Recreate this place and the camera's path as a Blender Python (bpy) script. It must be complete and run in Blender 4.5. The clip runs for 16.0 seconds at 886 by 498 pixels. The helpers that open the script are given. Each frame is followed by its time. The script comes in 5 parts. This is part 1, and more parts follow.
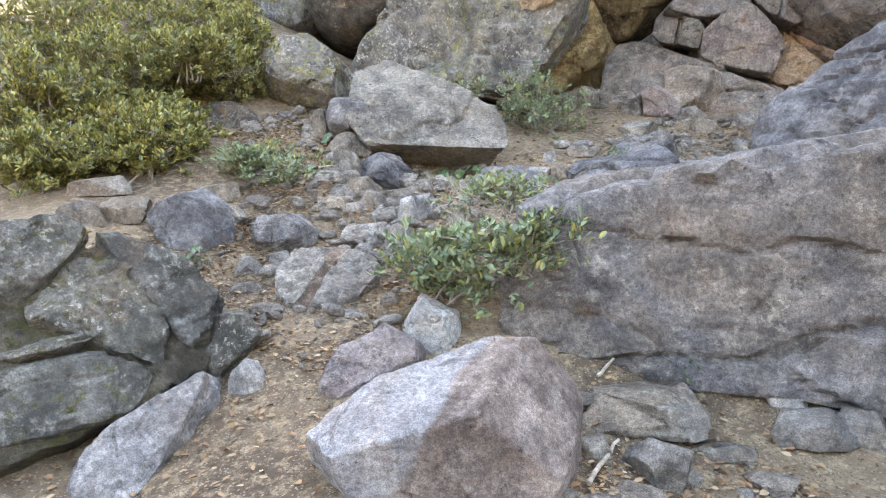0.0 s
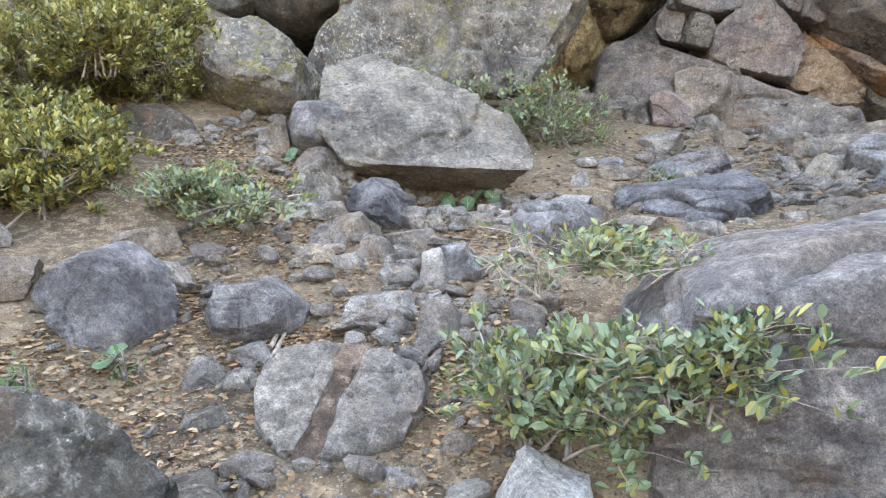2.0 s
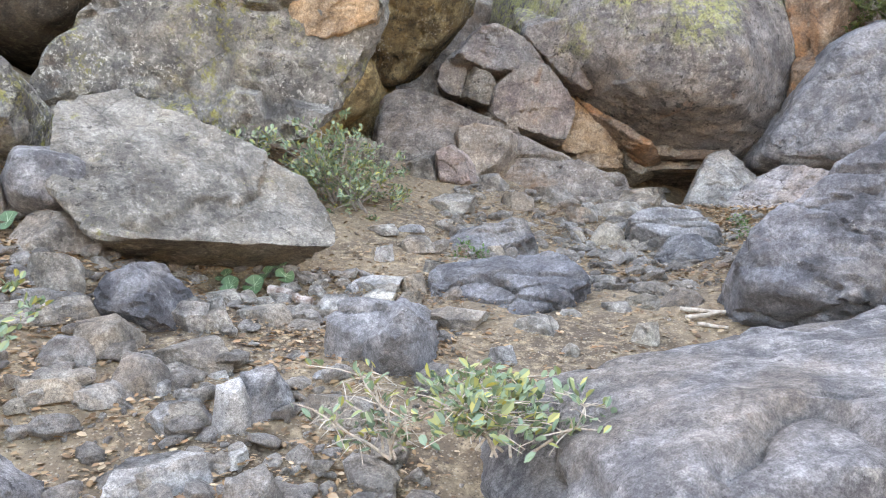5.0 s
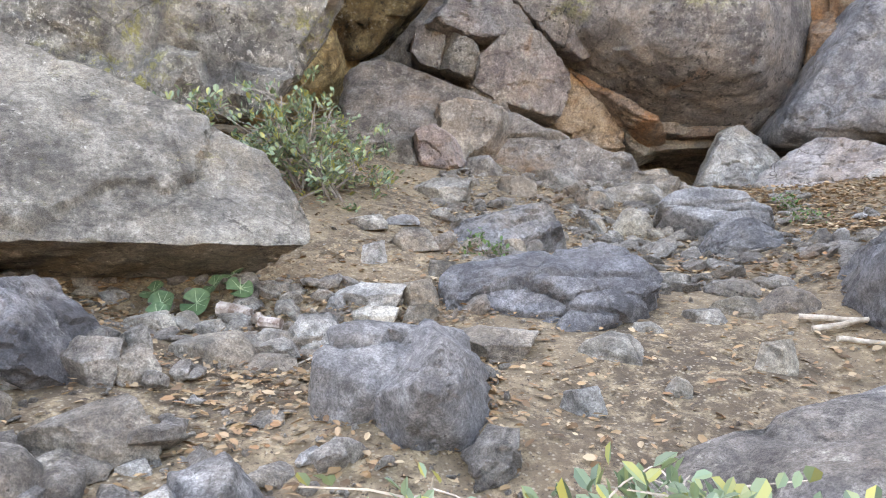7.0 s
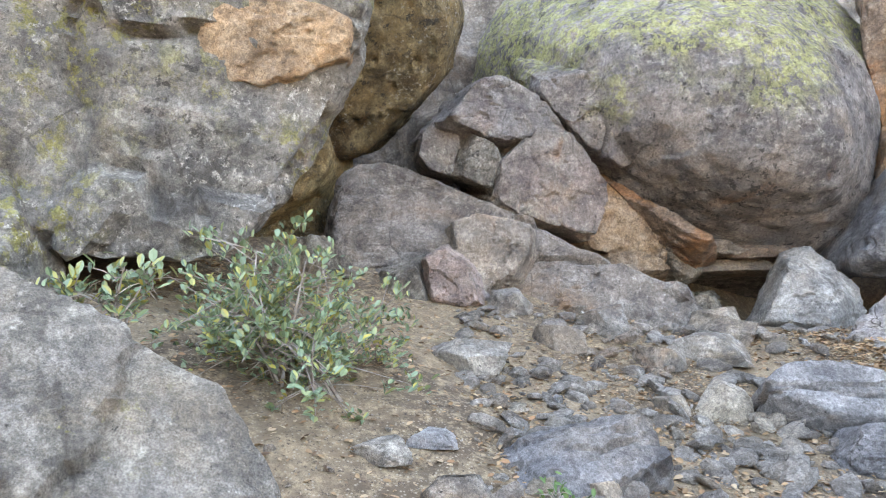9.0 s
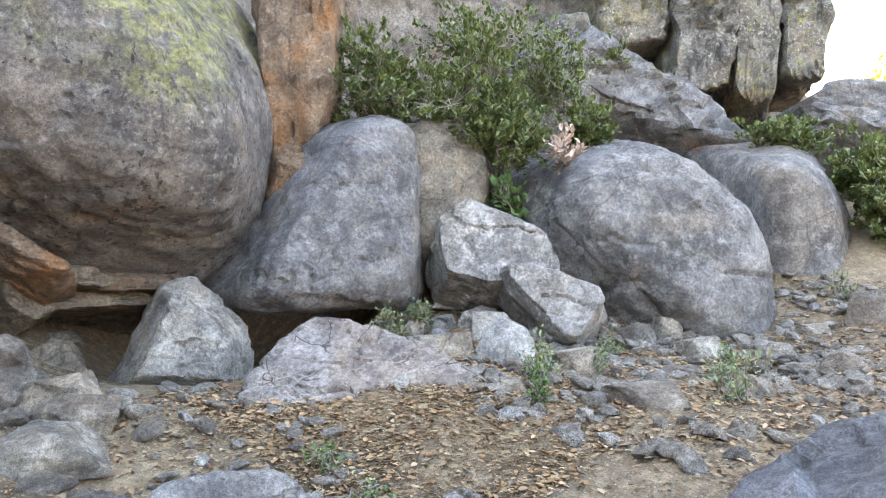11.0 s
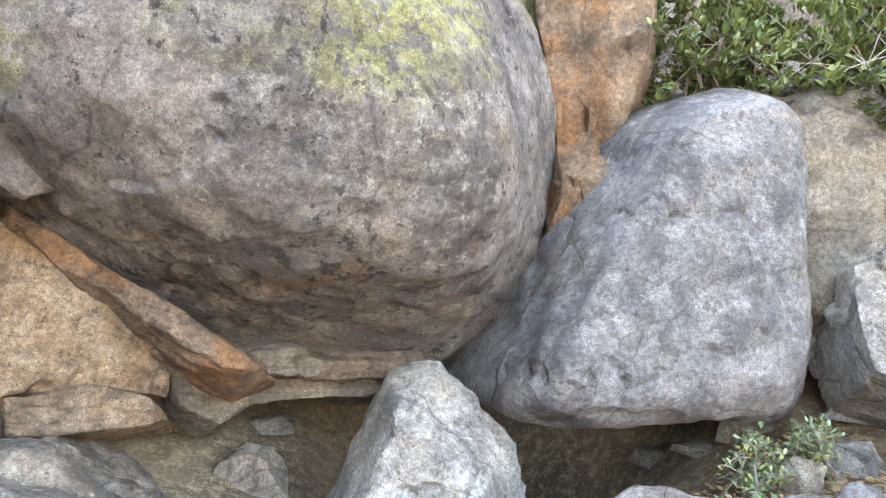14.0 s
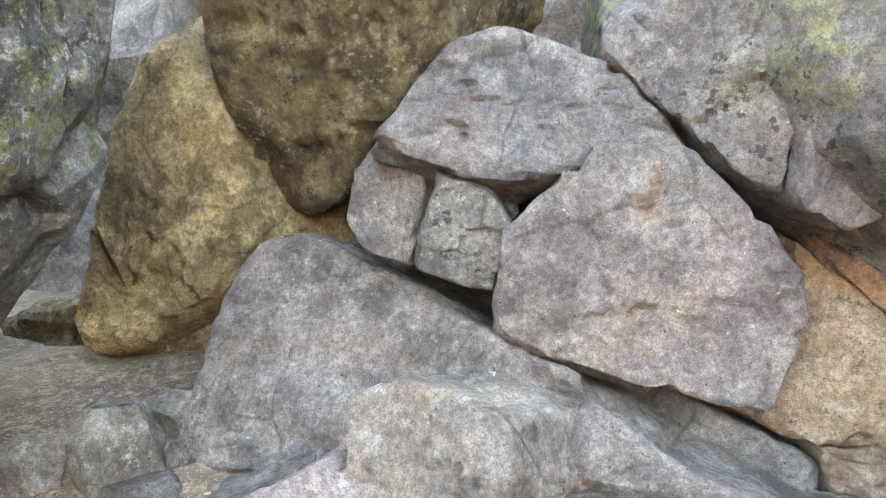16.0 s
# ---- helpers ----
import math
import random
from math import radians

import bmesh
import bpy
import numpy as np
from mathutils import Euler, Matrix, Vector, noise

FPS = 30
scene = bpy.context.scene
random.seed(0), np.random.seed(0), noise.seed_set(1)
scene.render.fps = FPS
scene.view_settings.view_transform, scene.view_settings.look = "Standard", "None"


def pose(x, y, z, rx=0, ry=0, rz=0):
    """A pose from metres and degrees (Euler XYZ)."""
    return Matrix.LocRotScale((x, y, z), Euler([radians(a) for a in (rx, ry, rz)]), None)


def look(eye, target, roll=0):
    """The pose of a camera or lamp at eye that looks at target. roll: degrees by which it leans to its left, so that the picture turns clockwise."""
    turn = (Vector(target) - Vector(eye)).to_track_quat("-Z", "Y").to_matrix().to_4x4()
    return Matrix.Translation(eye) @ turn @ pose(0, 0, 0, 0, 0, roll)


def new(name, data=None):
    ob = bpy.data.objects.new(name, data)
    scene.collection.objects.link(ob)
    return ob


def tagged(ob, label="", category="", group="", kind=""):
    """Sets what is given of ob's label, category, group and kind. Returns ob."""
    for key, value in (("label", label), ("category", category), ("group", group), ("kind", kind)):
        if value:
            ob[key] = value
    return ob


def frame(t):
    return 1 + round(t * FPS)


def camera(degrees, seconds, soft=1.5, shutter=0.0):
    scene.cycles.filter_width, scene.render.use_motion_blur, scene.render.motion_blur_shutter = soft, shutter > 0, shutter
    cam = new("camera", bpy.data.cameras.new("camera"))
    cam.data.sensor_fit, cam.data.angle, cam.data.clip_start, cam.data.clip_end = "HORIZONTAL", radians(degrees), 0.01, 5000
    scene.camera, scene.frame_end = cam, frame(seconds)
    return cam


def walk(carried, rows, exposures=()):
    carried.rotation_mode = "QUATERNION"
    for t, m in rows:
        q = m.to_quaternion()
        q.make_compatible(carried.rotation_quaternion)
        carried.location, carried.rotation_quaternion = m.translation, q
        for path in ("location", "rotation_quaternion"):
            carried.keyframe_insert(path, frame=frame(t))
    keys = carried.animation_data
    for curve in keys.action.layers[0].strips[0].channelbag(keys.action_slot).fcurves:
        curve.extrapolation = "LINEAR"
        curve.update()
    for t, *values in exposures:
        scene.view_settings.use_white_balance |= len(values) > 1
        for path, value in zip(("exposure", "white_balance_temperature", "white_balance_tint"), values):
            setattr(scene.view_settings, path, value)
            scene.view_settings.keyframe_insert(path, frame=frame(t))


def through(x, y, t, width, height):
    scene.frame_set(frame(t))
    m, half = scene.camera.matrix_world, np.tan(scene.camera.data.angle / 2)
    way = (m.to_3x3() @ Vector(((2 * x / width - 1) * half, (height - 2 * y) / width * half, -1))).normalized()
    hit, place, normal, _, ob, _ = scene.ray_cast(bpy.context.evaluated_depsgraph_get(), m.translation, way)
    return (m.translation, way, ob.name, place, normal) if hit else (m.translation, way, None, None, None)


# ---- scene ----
cam = camera(65.7, 16.0, soft=1.0)
PATH = [
    (0, (3.092, -0.334, 1.161), (2.038, 1.35, 0.939), -1.6),
    (0.5, (2.587, -0.028, 1.192), (1.551, 1.668, 0.97), -1.5),
    (1, (2.12, 0.219, 1.276), (1.102, 1.927, 1.063), -1.2),
    (1.5, (1.874, 0.416, 1.353), (0.917, 2.161, 1.152), -1.6),
    (2, (1.679, 0.756, 1.4), (0.821, 2.548, 1.169), -1.5),
    (2.5, (1.433, 0.998, 1.49), (0.672, 2.834, 1.265), 0.0),
    (3, (1.216, 1.169, 1.613), (0.626, 3.069, 1.41), -0.3),
    (3.5, (1.154, 1.295, 1.682), (0.713, 3.236, 1.489), -0.8),
    (4, (1.163, 1.348, 1.705), (0.858, 3.316, 1.521), -0.3),
    (4.5, (1.165, 1.349, 1.732), (0.945, 3.329, 1.562), 0.1),
    (4.7, (1.149, 1.364, 1.741), (0.951, 3.347, 1.576), 0.3),
    (6.8, (0.787, 2.464, 1.557), (0.752, 4.454, 1.366), -0.2),
    (7, (0.718, 2.61, 1.617), (0.686, 4.602, 1.445), -0.8),
    (7.5, (0.69, 3.084, 1.691), (0.656, 5.078, 1.536), -1.4),
    (8, (0.565, 3.502, 1.85), (0.535, 5.5, 1.764), -0.4),
    (8.5, (0.306, 3.894, 2.019), (0.276, 5.894, 1.998), -0.4),
    (9, (0.393, 4.007, 2.203), (0.431, 6.006, 2.22), -0.0),
    (9.5, (0.471, 4.255, 2.331), (1.016, 6.18, 2.318), 1.1),
    (10, (0.685, 4.562, 2.38), (1.683, 6.295, 2.384), 1.8),
    (10.2, (0.79, 4.821, 2.251), (1.962, 6.44, 2.336), 1.8),
    (12.3, (1.93, 5.943, 2.816), (3.579, 7.069, 2.714), 2.4),
    (12.5, (2.099, 6.113, 2.797), (3.724, 7.274, 2.691), 2.3),
    (13, (2.461, 6.52, 2.898), (3.926, 7.874, 2.763), 1.9),
    (13.5, (2.49, 6.888, 2.893), (3.693, 8.483, 2.803), 2.6),
    (14, (2.353, 7.281, 2.961), (3.27, 9.057, 2.888), 1.9),
    (14.5, (2.266, 7.61, 3.031), (2.773, 9.542, 2.939), 0.8),
    (15, (2.175, 7.744, 3.007), (2.166, 9.744, 2.964), -0.6),
    (15.5, (2.045, 7.668, 3.02), (1.596, 9.617, 2.995), -0.8),
    (16, (1.891, 7.629, 3.024), (1.04, 9.438, 2.981), -1.5),
]
EXPOSURES = [(0, 4.03, 9250, 17), (4, 4.26, 9450, 18), (7.5, 4.24, 10150, 20), (9, 4.43, 9250, 17), (10, 4.5, 8950, 14), (12.5, 4.01, 9450, 17), (14.3, 5.1, 9800, 15), (15, 5.01, 8800, 13), (16, 5.06, 8900, 13)]
walk(cam, [(t, look(eye, target, roll)) for t, eye, target, roll in PATH], EXPOSURES)

# ---------------------------------------------------------------- light
world = bpy.data.worlds.new("sky")
scene.world = world
world.use_nodes = True
sky = world.node_tree.nodes.new("ShaderNodeTexSky")
sky.sky_type, sky.sun_disc = "NISHITA", False
SUN_UP, SUN_ROUND = radians(34), radians(-18)
sky.sun_elevation, sky.sun_rotation = SUN_UP, SUN_ROUND
back = world.node_tree.nodes["Background"]
back.inputs[1].default_value = 0.15
world.node_tree.links.new(sky.outputs[0], back.inputs[0])
sun = new("sun", bpy.data.lights.new("sun", "SUN"))
sun.data.energy, sun.data.angle, sun.data.color = 3.5, radians(0.5), (1.0, 0.93, 0.82)
sun.matrix_world = look((0, 0, 30), (-math.sin(SUN_ROUND) * math.cos(SUN_UP), -math.cos(SUN_ROUND) * math.cos(SUN_UP), 30 - math.sin(SUN_UP)))


# ---------------------------------------------------------------- materials
class Nodes:
    """A short way to write node materials."""

    def __init__(self, name):
        self.mat = bpy.data.materials.new(name)
        self.mat.use_nodes = True
        self.tree = self.mat.node_tree
        self.skin = self.tree.nodes["Principled BSDF"]
        self.place = self.add("ShaderNodeNewGeometry").outputs["Position"]

    def add(self, kind, **inputs):
        node = self.tree.nodes.new(kind)
        for key, value in inputs.items():
            self.feed(node.inputs[key.replace("_", " ")], value)
        return node

    def feed(self, socket, value):
        if isinstance(value, bpy.types.NodeSocket):
            self.tree.links.new(value, socket)
        elif isinstance(value, tuple) and len(value) == 3 and socket.type == "RGBA":
            socket.default_value = (*value, 1)
        else:
            socket.default_value = value

    def noise(self, scale, detail=5.0, rough=0.6, stretch=None, warp=0.0):
        at = self.place
        if stretch:
            n = self.add("ShaderNodeMapping")
            self.feed(n.inputs["Vector"], at)
            n.inputs["Scale"].default_value = stretch
            at = n.outputs[0]
        return self.add("ShaderNodeTexNoise", Vector=at, Scale=scale, Detail=detail, Roughness=rough, Distortion=warp).outputs["Fac"]

    def cells(self, scale, feature="F1"):
        n = self.add("ShaderNodeTexVoronoi", Vector=self.place, Scale=scale)
        n.feature = feature
        return n.outputs["Distance"]

    def ramp(self, fac, low, high, a=0.0, b=1.0):
        n = self.add("ShaderNodeMapRange", Value=fac, From_Min=low, From_Max=high, To_Min=a, To_Max=b)
        n.interpolation_type = "SMOOTHSTEP"
        return n.outputs[0]

    def calc(self, how, a, b):
        n = self.add("ShaderNodeMath")
        n.operation = how
        self.feed(n.inputs[0], a), self.feed(n.inputs[1], b)
        return n.outputs[0]

    def mix(self, fac, a, b, how="MIX"):
        n = self.add("ShaderNodeMix")
        n.data_type, n.blend_type = "RGBA", how
        self.feed(n.inputs[0], fac), self.feed(n.inputs[6], a), self.feed(n.inputs[7], b)
        return n.outputs[2]

    def bump(self, height, strength, distance, normal=None):
        n = self.add("ShaderNodeBump", Height=height, Strength=strength, Distance=distance)
        if normal:
            self.feed(n.inputs["Normal"], normal)
        return n.outputs[0]


def rock_material(name, dark, mid, light, rust=0.0, lichen=0.0, specks=0.0, moss=0.0, rust_colour=(0.36, 0.19, 0.09), grain=1.0, moss_above=None, lichen_colour=(0.56, 0.56, 0.48), moss_colour=(0.34, 0.33, 0.1), tint=None, tint_share=0.5, spots=0.6, veins=1.25, facets=1.0, band=None, warm=0.3):
    """Weathered stone: cloudy base, fine crystal grain, tinted patches, black lichen spots, and by amount rust, pale lichen, specks, moss and dark veins."""
    m = Nodes(name)
    dark, light = tuple(0.6 * c for c in dark), tuple(1.16 * c for c in light)
    wander = m.add("ShaderNodeVectorMath", Vector=m.add("ShaderNodeTexNoise", Vector=m.place, Scale=2.6, Detail=5.0).outputs["Color"])
    wander.operation = "MULTIPLY_ADD"
    wander.inputs[1].default_value = (0.22, 0.22, 0.22)
    m.feed(wander.inputs[2], m.place)
    bent = wander.outputs[0]
    fine, spot, grit = m.noise(38, 9, 0.74), m.noise(6.5, 12, 0.72), m.noise(150, 4, 0.7)
    col = m.mix(m.ramp(m.noise(1.3, 7, 0.62, warp=0.6), 0.34, 0.64), dark, mid)
    col = m.mix(m.ramp(spot, 0.45, 0.63, 0, 0.75), col, light)
    if tint:
        edge = 0.62 - 0.24 * tint_share
        col = m.mix(m.ramp(m.noise(1.0, 6, 0.6, warp=0.5), edge - 0.06, edge + 0.08, 0, 0.8), col, m.mix(m.ramp(spot, 0.35, 0.65), tuple(0.75 * c for c in tint), tuple(1.2 * c for c in tint)))
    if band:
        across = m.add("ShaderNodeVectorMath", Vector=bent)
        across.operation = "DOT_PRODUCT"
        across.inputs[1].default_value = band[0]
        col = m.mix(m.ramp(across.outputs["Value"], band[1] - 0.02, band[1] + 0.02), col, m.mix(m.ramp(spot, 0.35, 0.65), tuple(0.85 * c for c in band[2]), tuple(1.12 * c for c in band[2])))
    layer = m.noise(2.4, 9, 0.72, stretch=(0.5, 0.5, 2.4), warp=0.4)
    col = m.mix(m.ramp(layer, 0.52, 0.68, 0, 0.45), col, dark)
    col = m.mix(m.ramp(m.noise(2.1, 8, 0.68, warp=0.4), 0.49, 0.64, 0, warm), col, tuple(c * k for c, k in zip(light, (1.08, 0.92, 0.74))))
    if rust:
        col = m.mix(m.ramp(m.noise(0.9, 7, 0.65, warp=0.8), 0.64 - 0.24 * rust, 0.8 - 0.24 * rust, 0, 0.8), col, rust_colour)
    if lichen:
        patch = m.ramp(m.noise(13, 12, 0.76), 0.6 - 0.09 * lichen, 0.635 - 0.09 * lichen)
        col = m.mix(m.calc("MULTIPLY", patch, m.ramp(m.noise(1.5, 5), 0.44, 0.64, 0.02, 0.42)), col, lichen_colour)
    if moss:
        patch = m.ramp(m.noise(12, 12, 0.78), 0.58 - 0.13 * moss, 0.63 - 0.13 * moss)
        where = m.ramp(m.noise(1.1, 3), 0.42, 0.6, 0.0, 0.85)
        if moss_above:
            high = m.add("ShaderNodeSeparateXYZ", Vector=m.place).outputs["Z"]
            where = m.ramp(m.calc("ADD", high, m.ramp(m.noise(1.1, 3), 0.3, 0.7, -0.5, 0.5)), moss_above - 0.25, moss_above + 0.4, 0, 0.6)
        col = m.mix(m.calc("MULTIPLY", patch, where), col, moss_colour)
    if specks:
        crust = m.ramp(m.noise(26, 10, 0.74), 0.62 - 0.07 * specks, 0.65 - 0.07 * specks)
        crust = m.calc("MULTIPLY", crust, m.ramp(m.noise(2.4, 5), 0.45, 0.6))
        col = m.mix(m.calc("MULTIPLY", crust, 0.8), col, (0.68, 0.67, 0.62))
    pits = m.ramp(m.noise(34, 6, 0.7), 0.37, 0.33)
    col = m.mix(m.calc("MULTIPLY", pits, 0.45 + 0.3 * grain), col, (0.035, 0.033, 0.03))
    blots = m.calc("MULTIPLY", m.ramp(m.noise(10, 11, 0.75), 0.56, 0.595), m.ramp(m.noise(1.4, 4), 0.46, 0.58, 0.12, 1.0))
    col = m.mix(m.calc("MULTIPLY", blots, 0.85 * spots), col, (0.045, 0.043, 0.038))
    if spots >= 1.0:
        dots = m.calc("MULTIPLY", m.ramp(m.noise(17, 5, 0.6), 0.6, 0.63), m.ramp(m.noise(0.9, 4), 0.44, 0.56))
        col = m.mix(m.calc("MULTIPLY", dots, 0.75), col, (0.05, 0.048, 0.042))
    # thin broken cracks
    if veins:
        net = m.add("ShaderNodeTexVoronoi", Vector=bent, Scale=veins)
        net.feature = "DISTANCE_TO_EDGE"
        line = m.calc("MULTIPLY", m.ramp(net.outputs["Distance"], 0.014, 0.003), m.ramp(m.noise(3.1, 6), 0.46, 0.52))
        col = m.mix(m.calc("MULTIPLY", line, 0.85 if veins > 3 else 0.4), col, (0.04, 0.034, 0.028))
    cloud = m.ramp(m.noise(3.4, 12, 0.74, warp=0.3), 0.38, 0.62)
    col = m.mix(1.0, col, m.mix(cloud, (0.74, 0.74, 0.75), (1.2, 1.19, 1.17)), "MULTIPLY")
    col = m.mix(1.0, col, m.mix(m.ramp(fine, 0.39, 0.61), (0.7, 0.695, 0.69), (1.2, 1.2, 1.19)), "MULTIPLY")
    col = m.mix(1.0, col, m.mix(m.ramp(grit, 0.36, 0.64), (0.72, 0.72, 0.71), (1.24, 1.24, 1.23)), "MULTIPLY")
    rand = m.add("ShaderNodeObjectInfo").outputs["Random"]
    col = m.mix(1.0, col, m.mix(rand, (0.58, 0.585, 0.605), (0.8, 0.775, 0.735)), "MULTIPLY")
    m.feed(m.skin.inputs["Base Color"], col)
    m.feed(m.skin.inputs["Roughness"], m.ramp(fine, 0.2, 0.8, 0.72, 0.95))
    m.skin.inputs["Specular IOR Level"].default_value = 0.35
    # broken facets: every cell slopes its own way
    chip = m.add("ShaderNodeTexVoronoi", Vector=bent, Scale=5.5)
    lean = m.add("ShaderNodeVectorMath", Vector=chip.outputs["Color"])
    lean.operation = "SUBTRACT"
    lean.inputs[1].default_value = (0.5, 0.5, 0.5)
    away = m.add("ShaderNodeVectorMath", Vector=bent)
    away.operation = "SUBTRACT"
    m.feed(away.inputs[1], chip.outputs["Position"])
    slope = m.add("ShaderNodeVectorMath", Vector=lean.outputs[0])
    slope.operation = "DOT_PRODUCT"
    m.feed(slope.inputs[1], away.outputs[0])
    shape = m.bump(slope.outputs["Value"], 0.8, 0.62 * facets)
    shape = m.bump(m.noise(8, 12, 0.7), 0.9 * grain, 0.1, shape)
    shape = m.bump(fine, 1.0 * grain, 0.022, shape)
    shape = m.bump(grit, 0.7 * grain, 0.004, shape)
    m.feed(m.skin.inputs["Normal"], shape)
    return m.mat


grey_rock = rock_material("blue_grey_stone", (0.165, 0.168, 0.18), (0.245, 0.249, 0.263), (0.315, 0.32, 0.332), rust=0.05, lichen=0.1, grain=0.8, tint=(0.28, 0.255, 0.23), tint_share=0.15, spots=0.5, facets=0.7, warm=0.12)
lichen_rock = rock_material("lichened_stone", (0.17, 0.165, 0.155), (0.28, 0.275, 0.26), (0.37, 0.365, 0.34), rust=0.35, lichen=0.9, specks=1.0, moss=0.55, rust_colour=(0.33, 0.2, 0.12), spots=0.9)
round_rock = rock_material("round_boulder_stone", (0.22, 0.2, 0.195), (0.32, 0.298, 0.285), (0.37, 0.35, 0.33), rust=0.15, lichen=0.6, specks=0.15, moss=0.9, moss_above=3.8, moss_colour=(0.5, 0.52, 0.16), spots=1.0, facets=0.6)
cap_rock = rock_material("wedge_stone", (0.22, 0.205, 0.18), (0.33, 0.31, 0.275), (0.4, 0.385, 0.34), rust=0.15, lichen=0.6, specks=0.6, rust_colour=(0.36, 0.2, 0.1), spots=0.9)
wall_rock = rock_material("fractured_stone", (0.26, 0.22, 0.185), (0.39, 0.34, 0.295), (0.46, 0.42, 0.37), rust=0.45, lichen=0.5, specks=0.2, rust_colour=(0.36, 0.24, 0.16))
brown_rock = rock_material("dark_brown_stone", (0.1, 0.085, 0.07), (0.18, 0.155, 0.13), (0.27, 0.245, 0.2), rust=0.5, lichen=0.4, specks=0.7, grain=1.3)
rust_rock = rock_material("rusty_stone", (0.22, 0.16, 0.12), (0.33, 0.24, 0.18), (0.4, 0.31, 0.25), rust=0.6, lichen=0.3, rust_colour=(0.44, 0.21, 0.09))
tan_rock = rock_material("tan_stone", (0.22, 0.19, 0.155), (0.31, 0.275, 0.225), (0.38, 0.35, 0.3), rust=0.35, lichen=0.35, rust_colour=(0.35, 0.22, 0.13), facets=0.5)
ochre_rock = rock_material("ochre_stone", (0.15, 0.1, 0.045), (0.32, 0.23, 0.11), (0.5, 0.4, 0.22), rust=0.4, rust_colour=(0.2, 0.11, 0.04), spots=1.0, specks=0.8, grain=1.3, facets=1.4)
wedge_rock = rock_material("purple_grey_stone", (0.23, 0.205, 0.195), (0.33, 0.308, 0.29), (0.4, 0.385, 0.35), rust=0.15, lichen=0.55, specks=0.15, tint=(0.27, 0.225, 0.22), tint_share=0.35)
rust_face = rock_material("orange_stone", (0.4, 0.27, 0.17), (0.54, 0.39, 0.26), (0.58, 0.47, 0.36), rust=0.6, rust_colour=(0.52, 0.27, 0.1), warm=0.4)
hollow_rock = rock_material("yellow_brown_stone", (0.33, 0.24, 0.12), (0.52, 0.385, 0.19), (0.6, 0.47, 0.26), rust=0.2, rust_colour=(0.33, 0.2, 0.08), spots=0.35)
broken_rock = rock_material("grey_tan_stone", (0.27, 0.25, 0.222), (0.37, 0.348, 0.312), (0.46, 0.44, 0.4), rust=0.15, lichen=0.3, tint=(0.32, 0.26, 0.205), tint_share=0.5, grain=0.8)
pale_rock = rock_material("pale_stone", (0.33, 0.325, 0.318), (0.46, 0.455, 0.442), (0.56, 0.555, 0.54), rust=0.1, lichen=0.4, tint=(0.42, 0.385, 0.34), tint_share=0.2, grain=0.8, spots=0.6, warm=0.15)
white_rock = rock_material("white_stone", (0.42, 0.405, 0.37), (0.52, 0.505, 0.465), (0.56, 0.545, 0.5), rust=0.1, grain=0.5, spots=0.3)
pink_rock = rock_material("rose_grey_stone", (0.24, 0.22, 0.225), (0.36, 0.335, 0.335), (0.42, 0.41, 0.41), rust=0.2, lichen=0.4, rust_colour=(0.4, 0.25, 0.16), tint=(0.36, 0.27, 0.24), tint_share=0.55, grain=0.7, facets=0.5)
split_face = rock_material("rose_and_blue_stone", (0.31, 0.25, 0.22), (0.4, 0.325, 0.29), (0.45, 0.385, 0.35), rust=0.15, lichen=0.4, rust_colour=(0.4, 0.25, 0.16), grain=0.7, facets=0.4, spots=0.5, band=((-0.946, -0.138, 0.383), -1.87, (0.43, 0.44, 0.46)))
long_rock = rock_material("long_boulder_stone", (0.16, 0.162, 0.175), (0.25, 0.253, 0.268), (0.34, 0.343, 0.355), rust=0.08, lichen=0.35, grain=0.8, tint=(0.25, 0.225, 0.205), tint_share=0.3, spots=0.7, facets=0.8, veins=0.9, warm=0.12)
clean_rock = rock_material("clean_blue_stone", (0.29, 0.295, 0.31), (0.35, 0.355, 0.37), (0.39, 0.395, 0.41), lichen=0.25, spots=0.35, grain=0.6, facets=0.6)
flat_rock = rock_material("flat_boulder_stone", (0.24, 0.225, 0.195), (0.33, 0.315, 0.28), (0.4, 0.385, 0.345), rust=0.12, lichen=0.35, specks=0.2, moss=0.12, spots=0.95, facets=0.5)
web_rock = rock_material("webbed_stone", (0.2, 0.19, 0.195), (0.3, 0.285, 0.29), (0.36, 0.345, 0.345), rust=0.4, lichen=0.1, rust_colour=(0.42, 0.25, 0.13), tint=(0.31, 0.26, 0.24), veins=3.2, grain=0.7, facets=0.6)
mossy_rock = rock_material("mossy_stone", (0.13, 0.135, 0.12), (0.22, 0.227, 0.205), (0.33, 0.335, 0.31), rust=0.1, lichen=0.8, moss=0.3, specks=0.8, moss_colour=(0.17, 0.17, 0.06), spots=0.8, facets=0.7)
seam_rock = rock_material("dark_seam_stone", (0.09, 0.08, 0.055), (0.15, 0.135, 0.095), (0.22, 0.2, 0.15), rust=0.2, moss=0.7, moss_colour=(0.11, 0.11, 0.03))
grey, pale, white, tan = broken_rock, pale_rock, white_rock, tan_rock


